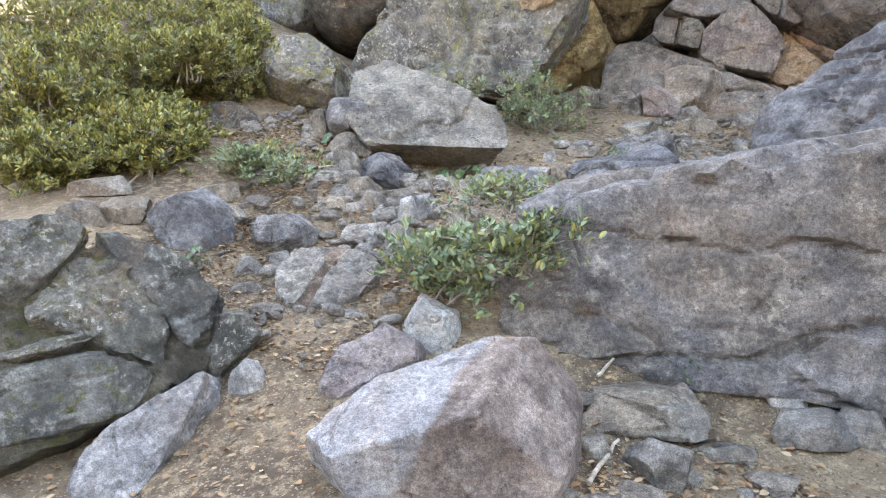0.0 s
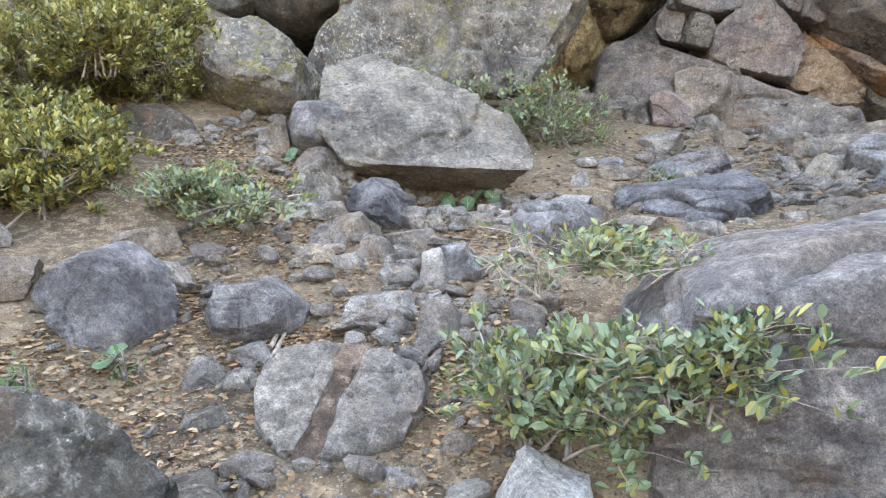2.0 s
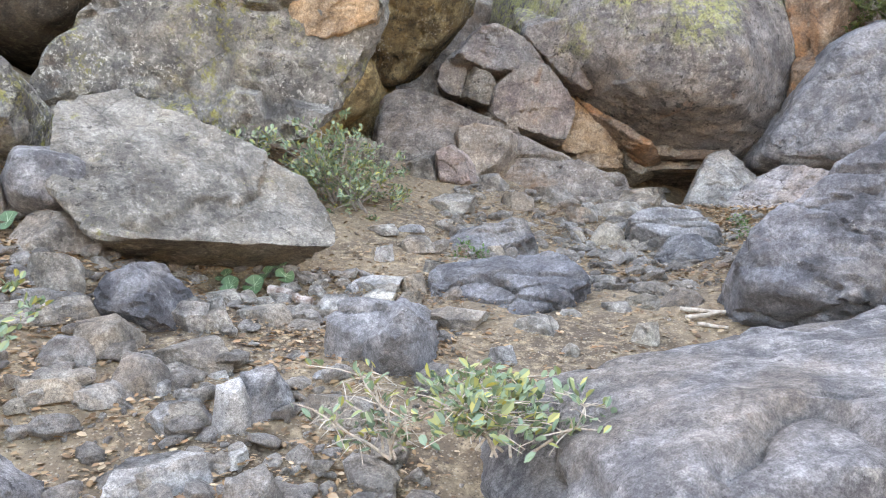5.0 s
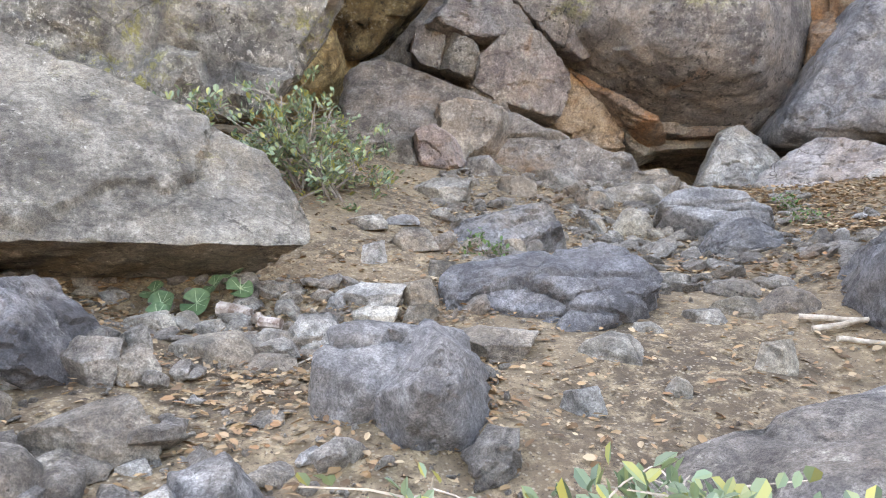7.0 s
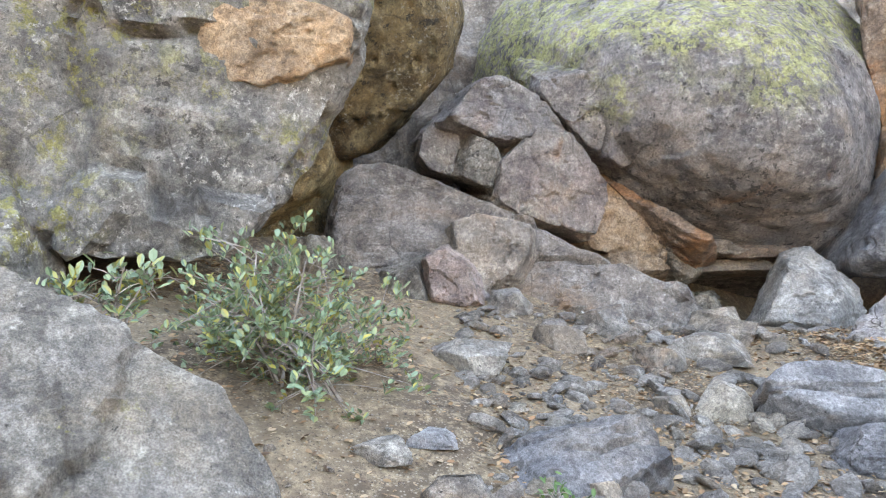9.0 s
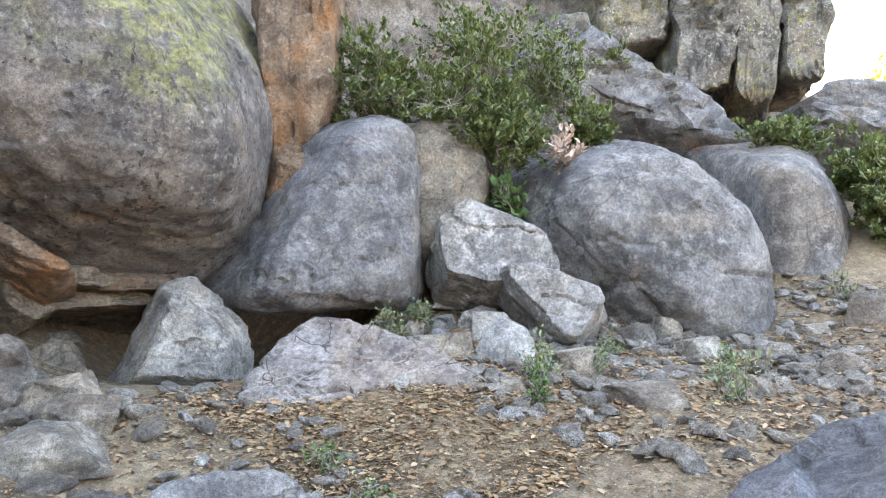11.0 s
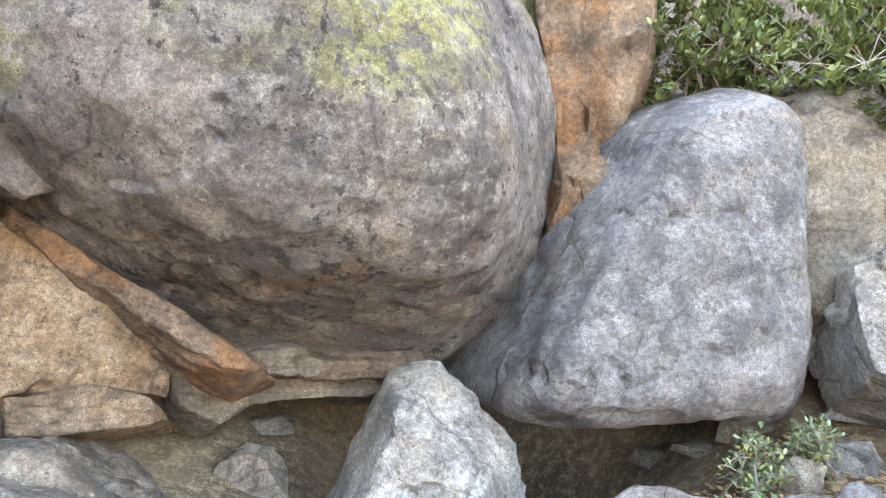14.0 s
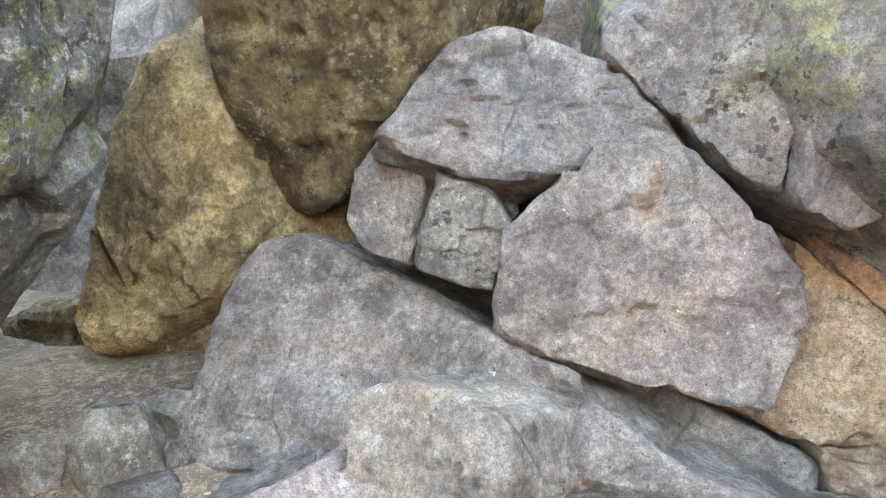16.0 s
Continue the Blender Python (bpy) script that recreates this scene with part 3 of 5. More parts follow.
boulder(0.48, 10.13, 3.15, 0, 0, [(-0.20, -0.06), (-0.10, -0.20), (0.11, -0.26), (0.15, -0.09), (0.20, 0.12), (-0.06, 0.26), (-0.16, 0.16)], 0.06, 0.8, wedge_rock, "grey side block", taper=4, p=28, name="shoulder", parent=wedge)
boulder(0.85, 10.00, 3.02, 18, -10, [(-0.18, -0.13), (-0.04, -0.19), (0.12, -0.23), (0.18, 0.03), (0.11, 0.17), (-0.08, 0.23)], 0.0, 0.6, cap_rock, "whitish crumbled niche", taper=6, p=20, name="niche", parent=wedge)
boulder(1.47, 10.18, 2.85, 15, 3, [(-0.54, -0.10), (-0.51, -0.21), (-0.25, -0.33), (0.25, -0.47), (0.43, -0.50), (0.54, -0.21), (0.54, -0.03), (0.39, 0.21), (0.18, 0.46), (-0.12, 0.50), (-0.30, 0.36), (-0.49, 0.20)], 0.1, 0.9, wedge_rock, "purplish grey main block", taper=3, p=24, name="body", parent=wedge)
boulder(2.27, 10.55, 2.55, 16, 4, [(-0.43, -0.25), (-0.31, -0.31), (0.43, -0.43), (0.43, -0.19), (-0.30, 0.43)], 0.05, 0.7, rust_face, "orange stained broken face", taper=6, p=28, name="rust_face", parent=wedge)
boulder(2.89, 10.67, 2.16, 10, 10, [(-0.21, -0.03), (-0.16, -0.11), (0.01, -0.20), (0.21, -0.10), (0.02, 0.05), (-0.19, 0.20)], 0.05, 0.4, tan_rock, "small tan block", taper=14, p=24, name="block", parent=wedge)
boulder(2.37, 10.48, 2.14, 10, 14, [(-0.31, 0.08), (-0.29, -0.07), (0.11, -0.11), (0.31, -0.10), (0.22, 0.01), (-0.02, 0.11)], 0.04, 0.4, rust_face, "small orange block", taper=10, p=24, name="block", parent=wedge)
face = tagged(new("rock_face"), "low fractured tan rock face at the foot of the cliff", "rock face")
face.location = (1.0, 10.0, 1.6)
boulder(1.09, 9.95, 2.22, -3, 26, [(-1.60, -0.05), (-1.33, -0.91), (0.13, -0.92), (1.45, -0.87), (1.60, -0.60), (1.46, -0.37), (-0.55, 0.68), (-1.10, 0.92), (-1.45, 0.87), (-1.56, 0.68)], 0.12, 1.5, wall_rock, "low fractured rock face at the foot of the cliff", taper=16, p=20, name="body", sub=6, joints=1, beds=0.02, parent=face, cells=1.3, step=0.06, crack=0.03)
boulder(0.88, 9.52, 2.22, -5, 18, [(-0.31, 0.27), (-0.25, -0.08), (-0.07, -0.34), (0.17, -0.17), (0.31, 0.07), (0.29, 0.27), (-0.13, 0.34)], 0.0, 0.6, wall_rock, "jutting tan block in the low rock face", taper=14, p=26, name="block", parent=face)
boulder(0.58, 9.31, 2.02, -5, 12, [(-0.24, 0.16), (-0.16, -0.18), (0.08, -0.26), (0.24, -0.21), (0.12, 0.11), (-0.07, 0.26)], 0.1, 0.6, pink_rock, "upright rosy block at the foot of the cliff", taper=14, p=26, name="block", parent=face)
boulder(2.32, 10.06, 1.87, -8, 20, [(-0.38, 0.22), (-0.36, -0.10), (-0.00, -0.24), (0.38, -0.22), (0.21, -0.02), (-0.14, 0.24)], 0.1, 0.6, wall_rock, "sloping tan block at the foot of the cliff", taper=12, p=22, name="block", parent=face)
boulder(0.21, 9.32, 1.92, 5, 12, [(-0.18, -0.12), (-0.04, -0.22), (0.18, -0.12), (0.09, 0.22), (-0.13, 0.15)], 0.08, 0.5, tan_rock, "small rosy tan block by a shrub", taper=18, p=22, name="block", parent=face)
boulder(2.92, 10.07, 3.42, -10, -6, [(-1.41, 0.16), (-1.21, -0.14), (-0.83, -0.57), (-0.25, -0.92), (0.04, -0.99), (0.85, -1.05), (1.16, -1.04), (1.34, -0.78), (1.41, -0.19), (1.36, 0.24), (1.16, 0.53), (0.77, 0.89), (-0.31, 1.13), (-1.25, 0.85)], 0.42, 1.8, round_rock, "huge rounded grey boulder with lichen on top", taper=34, p=7, name="round_boulder", sub=6, cells=0.7, step=0.012, crack=0.006)
boulder(2.51, 10.42, 2.64, -8, 20, [(-0.50, 0.39), (-0.49, 0.28), (-0.25, 0.06), (0.16, -0.22), (0.43, -0.39), (0.50, -0.35)], 0.06, 0.6, rust_rock, "thin rust-brown rock lip beneath the round boulder", taper=10, p=24)
boulder(1.75, 10.24, 3.50, -5, -12, [(-0.40, 0.19), (0.08, -0.37), (0.22, -0.41), (0.40, 0.15), (0.40, 0.18), (0.21, 0.41), (-0.38, 0.33)], 0.12, 0.8, round_rock, "grey rock shoulder joined to the round boulder", taper=16, p=22)
boulder(2.14, 10.16, 3.32, 22, -8, [(-0.15, 0.05), (-0.13, -0.23), (0.01, -0.33), (0.15, -0.28), (-0.01, 0.33), (-0.13, 0.22)], -0.02, 0.5, wedge_rock, "brown broken hollow in the round boulder", taper=6, p=22)
boulder(4.85, 10.43, 4.22, -40, -5, [(-0.36, 0.79), (-0.27, -0.08), (-0.17, -0.82), (-0.14, -0.90), (0.11, -0.89), (0.22, -0.79), (0.35, -0.24), (0.36, -0.01), (0.34, 0.90)], 0.1, 0.8, rust_rock, "upright brown slab behind the round boulder", taper=8, p=22)
boulder(4.82, 10.36, 2.99, -40, -15, [(-0.23, -0.34), (0.18, 0.11), (0.23, 0.32), (-0.13, 0.34), (-0.22, 0.01)], 0.12, 0.6, rust_rock, "rust-orange broken rock wedged in a cleft", taper=18, p=20)
boulder(4.86, 9.82, 2.84, -28, 14, [(-0.83, -0.73), (-0.66, -0.94), (-0.23, -0.94), (0.69, -0.78), (0.76, -0.44), (0.81, 0.12), (0.83, 0.66), (0.65, 0.94), (0.33, 0.90), (0.04, 0.76), (-0.73, -0.54)], 0.28, 1.2, grey_rock, "leaning blue-grey boulder dark with damp at its base", taper=24, p=12, name="leaning_boulder", sub=6, cuts=[(0, 0.35, -1, 0.86)])
boulder(6.01, 9.56, 3.10, -35, 10, [(-0.45, 0.61), (-0.45, -0.44), (-0.28, -0.73), (0.36, -0.18), (0.45, 0.21), (0.33, 0.51), (0.11, 0.73)], 0.2, 1.0, tan_rock, "smooth tan boulder streaked with rust", taper=22, p=12)
boulder(5.89, 8.90, 2.58, -48, 24, [(-0.53, 0.24), (-0.52, -0.05), (-0.45, -0.31), (-0.06, -0.40), (0.53, -0.26), (0.53, -0.10), (0.37, 0.14), (0.13, 0.26), (-0.25, 0.40)], 0.12, 0.5, pale_rock, "pale rough boulder with a split underside", taper=10, p=40, sub=6, cells=1.5, step=0.02, crack=0.02)
boulder(5.86, 8.31, 2.13, -52, 20, [(-0.41, 0.29), (-0.36, 0.12), (0.05, -0.31), (0.18, -0.32), (0.41, 0.01), (0.35, 0.13), (0.11, 0.23), (-0.21, 0.32)], 0.14, 0.4, pale_rock, "angular pale grey block leaning on broken stones", taper=12, p=40, cells=1.5, step=0.02, crack=0.02)
boulder(7.10, 7.97, 2.57, -50, 14, [(-1.08, 0.14), (-0.83, -0.19), (-0.56, -0.45), (0.46, -1.02), (0.79, -1.09), (1.03, -0.89), (1.08, -0.47), (1.06, 0.09), (0.85, 0.53), (0.51, 0.88), (0.20, 1.09), (-0.66, 1.04), (-1.05, 0.69)], 0.4, 1.6, grey_rock, "big rounded blue-grey boulder with fine cracks", taper=26, p=9, name="dome_boulder", sub=6, cells=1.0, step=0.012, crack=0.022)
boulder(8.79, 7.22, 2.61, -60, 5, [(-0.47, 0.98), (-0.36, -1.04), (0.03, -0.96), (0.31, -0.80), (0.47, 0.10), (0.41, 0.55), (0.06, 1.04)], 0.35, 1.3, grey_rock, "rounded grey boulder in the shade of the cliff", taper=24, p=9)
boulder(9.13, 8.95, 4.57, -50, 18, [(-1.30, 0.27), (-0.89, -0.17), (0.58, -0.77), (1.30, -0.85), (1.20, -0.64), (-0.20, 0.41), (-0.81, 0.85)], 0.25, 1.6, grey_rock, "sloping grey ledge above the boulders", taper=16, p=20, joints=2)
corner = tagged(new("cliff_corner"), "tall fractured grey-brown cliff corner split into upright slabs", "cliff")
corner.location = (10.3, 8.72, 4.5)


def corner_slab(shift, wide, low, front, lean):
    boulder(10.30 + 0.5 * shift, 8.72 - 0.866 * shift, 5.89, -60, lean, [(-wide, 1.38), (-0.9 * wide, low + 0.15), (-0.2 * wide, low), (0.85 * wide, low + 0.1), (wide, 0.2), (0.95 * wide, 1.36)], front, 2.2, lichen_rock, "upright grey-brown slab", taper=7, p=24, joints=1, name="slab", parent=corner, beds=0.03)


corner_slab(-0.98, 0.5, -0.5, 0.2, -6)
boulder(-1.14, 10.49, 3.31, 12, 0, [(-0.62, -0.71), (-0.45, -0.96), (-0.04, -0.84), (0.36, -0.59), (0.58, -0.34), (0.62, -0.16), (0.37, 0.69), (0.14, 0.96), (-0.16, 0.70), (-0.37, 0.14)], 0.15, 0.9, hollow_rock, "tan brown upright rock inside the hollow", taper=18, p=16)
boulder(-0.08, 10.61, 4.05, 5, -25, [(-0.69, 0.27), (-0.65, -0.94), (-0.32, -1.00), (-0.06, -0.86), (0.59, -0.09), (0.69, 0.33), (0.51, 0.82), (-0.44, 1.00)], 0.2, 1.2, ochre_rock, "ochre brown overhanging rock under the cliff", taper=14, p=14)
boulder(-1.69, 10.60, 2.13, 10, 10, [(-1.03, 0.44), (-0.87, -0.71), (0.37, -0.62), (1.01, -0.20), (1.03, 0.71)], 0.1, 0.6, ochre_rock, "brown shadowed rock at the back of the hollow", taper=18, p=14)
boulder(4.10, 8.65, 1.71, -40, 50, [(-0.78, -0.27), (-0.24, -0.54), (0.73, -0.53), (0.78, -0.16), (0.74, 0.09), (0.05, 0.48), (-0.28, 0.54), (-0.63, 0.13)], 0.06, 0.6, web_rock, "low pinkish boulder webbed with cracks", taper=4, p=12, name="cracked_boulder", joints=1, sub=6, cells=3.0, step=0.006, crack=0.03)
boulder(3.62, 10.00, 1.84, -35, 8, [(-0.35, -0.32), (0.35, -0.32), (0.35, -0.07), (0.31, 0.07), (0.01, 0.32), (-0.08, 0.30)], 0.15, 0.35, pale_rock, "upright pointed stone before a dark hollow", taper=26, p=36, name="pointed_stone")
mossy = tagged(new("mossy_boulder"), "large grey boulder seamed with mossy cracks", "boulder")
mossy.location = (-0.02, 1.65, 0.2)
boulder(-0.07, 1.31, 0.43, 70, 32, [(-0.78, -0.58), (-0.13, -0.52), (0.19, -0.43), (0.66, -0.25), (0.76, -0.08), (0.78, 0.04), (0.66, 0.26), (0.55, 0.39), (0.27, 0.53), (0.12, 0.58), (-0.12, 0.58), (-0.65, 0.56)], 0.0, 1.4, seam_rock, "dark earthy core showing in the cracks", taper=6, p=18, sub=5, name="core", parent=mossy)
boulder(-0.30, 1.22, 0.73, 70, 32, [(-0.41, -0.30), (0.09, -0.13), (0.32, 0.06), (0.41, 0.18), (0.33, 0.29), (0.14, 0.30), (-0.38, 0.29)], 0.05, 0.5, mossy_rock, "lichened grey block", taper=0, p=24, sub=5, chips=1, name="block", parent=mossy)
boulder(-0.05, 1.54, 0.54, 70, 32, [(-0.29, 0.08), (-0.28, -0.00), (0.23, -0.36), (0.29, -0.15), (0.24, 0.05), (0.18, 0.21), (0.07, 0.36), (-0.06, 0.36)], 0.05, 0.5, mossy_rock, "lichened grey block", taper=0, p=24, sub=5, chips=1, name="block", parent=mossy)
boulder(0.03, 1.86, 0.59, 70, 32, [(-0.28, 0.35), (0.03, -0.35), (0.23, -0.20), (0.28, -0.09), (0.19, 0.06), (0.07, 0.22), (-0.16, 0.35)], 0.05, 0.5, mossy_rock, "lichened grey block", taper=0, p=24, sub=5, chips=1, name="block", parent=mossy)
boulder(-0.13, 1.14, 0.44, 70, 32, [(-0.39, -0.10), (0.32, -0.05), (0.39, -0.02), (0.29, 0.02), (0.09, 0.10), (-0.39, 0.01)], 0.05, 0.5, mossy_rock, "lichened grey block", taper=0, p=24, sub=5, chips=1, name="block", parent=mossy)
boulder(0.01, 1.17, 0.24, 70, 32, [(-0.49, -0.21), (0.05, -0.20), (0.39, -0.17), (0.49, -0.05), (0.44, 0.03), (0.20, 0.19), (0.00, 0.21), (-0.47, 0.12)], 0.05, 0.5, mossy_rock, "lichened grey block", taper=0, p=24, sub=5, chips=1, name="block", parent=mossy)
boulder(0.22, 2.09, 0.28, 62, 25, [(-0.18, -0.06), (-0.11, -0.17), (0.04, -0.09), (0.18, 0.04), (0.12, 0.16), (-0.04, 0.17)], 0.06, 0.4, mossy_rock, "small grey block split off a mossy boulder", taper=18, p=18)
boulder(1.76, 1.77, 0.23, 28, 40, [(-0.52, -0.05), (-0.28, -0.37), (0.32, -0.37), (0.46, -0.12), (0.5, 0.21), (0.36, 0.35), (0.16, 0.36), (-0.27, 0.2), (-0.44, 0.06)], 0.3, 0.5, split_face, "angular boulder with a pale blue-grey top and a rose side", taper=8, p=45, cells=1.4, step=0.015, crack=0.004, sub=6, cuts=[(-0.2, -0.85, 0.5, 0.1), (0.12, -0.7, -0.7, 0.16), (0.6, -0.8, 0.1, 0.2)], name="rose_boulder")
boulder(2.67, 3.35, 0.56, 14, 6, [(-1.43, -0.02), (-1.37, -0.46), (-0.70, -0.54), (0.51, -0.67), (1.43, -0.76), (1.41, 0.76), (0.50, 0.70), (-1.05, 0.46), (-1.29, 0.30)], 0.1, 1.3, long_rock, "long blue-grey boulder with horizontal cracks", taper=5, p=14, name="long_boulder", joints=2, gash=0.7, sub=6, beds=0.02, cells=0.75, step=0.05, crack=0.03)
boulder(3.06, 5.09, 1.65, -25, 32, [(-0.70, -0.39), (-0.62, -0.54), (-0.02, -0.60), (0.66, -0.53), (0.70, 0.22), (0.39, 0.60), (-0.05, 0.43), (-0.39, 0.09), (-0.65, -0.23)], 0.15, 0.9, grey_rock, "rounded blue-grey boulder beside the trail", taper=14, p=14, sub=6, joints=1, beds=0.03)
boulder(1.18, 5.78, 1.17, 0, 55, [(-0.51, 0.06), (-0.45, -0.23), (-0.31, -0.32), (0.01, -0.33), (0.33, -0.20), (0.51, -0.06), (0.41, 0.11), (0.22, 0.29), (-0.14, 0.33), (-0.49, 0.19)], 0.06, 0.4, grey_rock, "low blue-grey hump of bedrock in the trail", taper=12, p=18, sub=6, chips=4, joints=2, cells=2.2, step=0.04, crack=0.03)
boulder(0.51, 4.72, 1.07, 5, 60, [(-0.25, 0.01), (-0.23, -0.19), (0.02, -0.16), (0.13, -0.06), (0.23, 0.05), (0.25, 0.19), (0.18, 0.19), (0.02, 0.17), (-0.18, 0.11)], 0.05, 0.35, grey_rock, "flat grey slab of bedrock sunk in the trail", taper=8, p=22, chips=3, cells=2.5, step=0.03, crack=0.02)
boulder(0.65, 4.45, 1.11, 10, 35, [(-0.10, -0.09), (0.07, -0.11), (0.09, -0.02), (0.10, 0.06), (0.05, 0.11), (-0.02, 0.03), (-0.09, -0.05)], 0.06, 0.25, grey_rock, "narrow grey ridge of bedrock", taper=26, p=24, chips=3)
boulder(1.01, 6.76, 1.34, 5, 50, [(-0.39, -0.16), (-0.30, -0.24), (0.10, -0.10), (0.39, 0.02), (0.31, 0.20), (-0.00, 0.24), (-0.33, 0.14)], 0.05, 0.35, grey_rock, "grey rock shelf with a small plant at its edge", taper=12, p=20, chips=3, joints=2)
boulder(2.65, 7.72, 1.44, -15, 45, [(-0.41, 0.05), (-0.32, -0.08), (-0.02, -0.19), (0.32, -0.16), (0.41, -0.01), (0.16, 0.17), (-0.20, 0.19)], 0.06, 0.35, grey_rock, "low rounded grey boulder with a layered top", taper=8, p=12, joints=2)
boulder(2.67, 7.24, 1.27, -15, 35, [(-0.27, -0.06), (-0.21, -0.13), (0.03, -0.16), (0.27, -0.13), (0.26, -0.01), (0.03, 0.16), (-0.16, 0.13)], 0.08, 0.3, grey_rock, "low grey boulder on the trail", taper=16, p=15, chips=3)
split = tagged(new("split_stone"), "grey stone split in two by an earth-filled seam", "stone")
split.location = (0.17, 2.95, 0.4)
boulder(0.17, 2.92, 0.5, 25, 55, [(-0.17, -0.27), (-0.02, -0.3), (0.13, 0.26), (-0.01, 0.28)], 0.03, 0.25, rust_rock, "brown earth in the seam", taper=4, p=14, name="seam", sub=4, parent=split)
boulder(0.03, 2.88, 0.51, 25, 55, [(-0.21, 0.04), (-0.17, -0.13), (-0.05, -0.27), (0.03, -0.27), (0.16, 0.26), (0.03, 0.3), (-0.14, 0.24)], 0.05, 0.3, broken_rock, "rough grey half with a tan flank", taper=10, p=26, name="half", parent=split)
boulder(0.32, 2.97, 0.51, 25, 52, [(-0.2, -0.27), (0.1, -0.24), (0.2, -0.04), (0.17, 0.15), (0.03, 0.24), (-0.07, 0.22)], 0.06, 0.3, broken_rock, "rough grey half", taper=10, p=26, name="half", parent=split)
boulder(-1.07, 2.81, 0.81, 25, 15, [(-0.26, 0.05), (-0.10, -0.14), (0.06, -0.27), (0.20, -0.20), (0.26, -0.09), (0.14, 0.19), (0.00, 0.27), (-0.19, 0.21)], 0.1, 0.3, grey_rock, "upright rounded grey stone beside a leafy seedling", taper=18, p=14)
boulder(-0.52, 3.20, 0.77, 25, 25, [(-0.19, 0.01), (-0.15, -0.11), (0.03, -0.14), (0.18, -0.07), (0.19, 0.05), (0.07, 0.14), (-0.16, 0.12)], 0.08, 0.25, grey_rock, "squat grey stone on dry leaves", taper=18, p=16)
boulder(-2.90, 4.82, 1.76, 28, 30, [(-0.37, 0.15), (-0.31, -0.12), (-0.09, -0.27), (0.35, -0.17), (0.37, 0.06), (0.12, 0.27), (-0.16, 0.26)], 0.1, 0.5, brown_rock, "dark weathered boulder under a shrub", taper=18, p=12)
boulder(-1.56, 5.30, 1.77, 25, 12, [(-0.24, 0.02), (-0.20, -0.12), (-0.01, -0.20), (0.22, -0.15), (0.24, 0.10), (0.04, 0.20), (-0.18, 0.19)], 0.12, 0.35, grey_rock, "rounded dark grey block beside the flat boulder", taper=18, p=12)
boulder(-0.72, 4.70, 1.19, 5, 25, [(-0.20, 0.00), (-0.14, -0.11), (0.11, -0.18), (0.20, -0.15), (0.13, 0.06), (0.01, 0.18), (-0.13, 0.12)], 0.1, 0.25, grey_rock, "faceted grey stone standing on the rubble", taper=18, p=26)
boulder(0.36, 1.44, 0.02, 50, 48, [(-0.29, -0.15), (-0.27, -0.27), (0.01, -0.32), (0.29, 0.21), (0.28, 0.32), (0.12, 0.23), (-0.21, -0.00)], 0.04, 0.3, clean_rock, "smooth pale slab sloping out of the ground", taper=18, p=18)
boulder(1.09, 2.67, 0.31, 26, 12, [(-0.14, -0.15), (0.13, -0.16), (0.14, -0.04), (0.12, 0.08), (-0.03, 0.16), (-0.09, 0.06), (-0.14, -0.08)], 0.06, 0.16, white_rock, "white angular stone propped on the dirt", taper=18, p=26)
boulder(0.97, 2.33, 0.22, 30, 50, [(-0.25, -0.16), (-0.13, -0.23), (0.24, -0.01), (0.25, 0.13), (0.06, 0.23), (-0.17, 0.07)], 0.04, 0.25, pink_rock, "flat reddish stone flush with the dirt", taper=18, p=18)
stone(0.34, 3.52, 0.23, 0.18, 0.24, 26, 9, grey)
stone(-1.63, 2.73, 0.40, 0.32, 0.22, 56, 4, grey)
stone(-1.16, 3.28, 0.30, 0.24, 0.17, 47, 5, grey)
stone(-1.95, 5.23, 0.30, 0.24, 0.31, 38, 8, grey)
stone(-2.21, 2.92, 0.46, 0.37, 0.18, 58, 0, grey)
stone(-1.51, 3.53, 0.37, 0.29, 0.17, 47, 7, grey)
stone(-0.47, 2.86, 0.17, 0.14, 0.15, 44, 3, grey)
stone(-0.42, 3.09, 0.19, 0.15, 0.10, 41, 0, grey)
stone(-0.08, 3.60, 0.18, 0.15, 0.12, 31, 2, grey)
stone(-0.13, 4.00, 0.23, 0.18, 0.13, 29, 1, grey)
stone(-1.75, 2.49, 0.34, 0.27, 0.24, 60, 5, grey)
stone(-0.29, 2.68, 0.18, 0.15, 0.08, 44, 7, grey)
stone(-1.50, 5.21, 0.43, 0.34, 0.29, 35, 3, grey)
stone(-1.20, 4.80, 0.27, 0.22, 0.26, 34, 6, grey)
stone(-1.10, 4.44, 0.28, 0.22, 0.14, 36, 8, grey)
stone(-0.96, 4.59, 0.25, 0.20, 0.14, 33, 1, grey)
stone(-0.68, 4.40, 0.31, 0.24, 0.20, 31, 9, grey)
stone(-0.77, 4.22, 0.23, 0.18, 0.16, 34, 3, grey)
stone(-0.29, 4.42, 0.34, 0.27, 0.16, 25, 0, grey)
stone(-0.41, 4.17, 0.24, 0.19, 0.20, 29, 3, grey)
stone(-0.68, 3.96, 0.24, 0.19, 0.11, 35, 6, grey)
stone(-0.48, 4.79, 0.22, 0.18, 0.19, 26, 4, grey)
stone(-0.38, 4.83, 0.17, 0.14, 0.10, 24, 2, grey)
stone(0.46, 4.14, 0.28, 0.22, 0.15, 14, 6, grey)
stone(-1.89, 5.21, 0.20, 0.16, 0.44, 38, 2, grey)
stone(-0.15, 4.01, 0.26, 0.21, 0.13, 26, 1, pale)
stone(-0.50, 4.00, 0.21, 0.17, 0.09, 32, 2, pale)
stone(0.08, 4.00, 0.17, 0.14, 0.26, 22, 9, pale)
stone(0.16, 4.12, 0.24, 0.19, 0.25, 20, 9, pale)
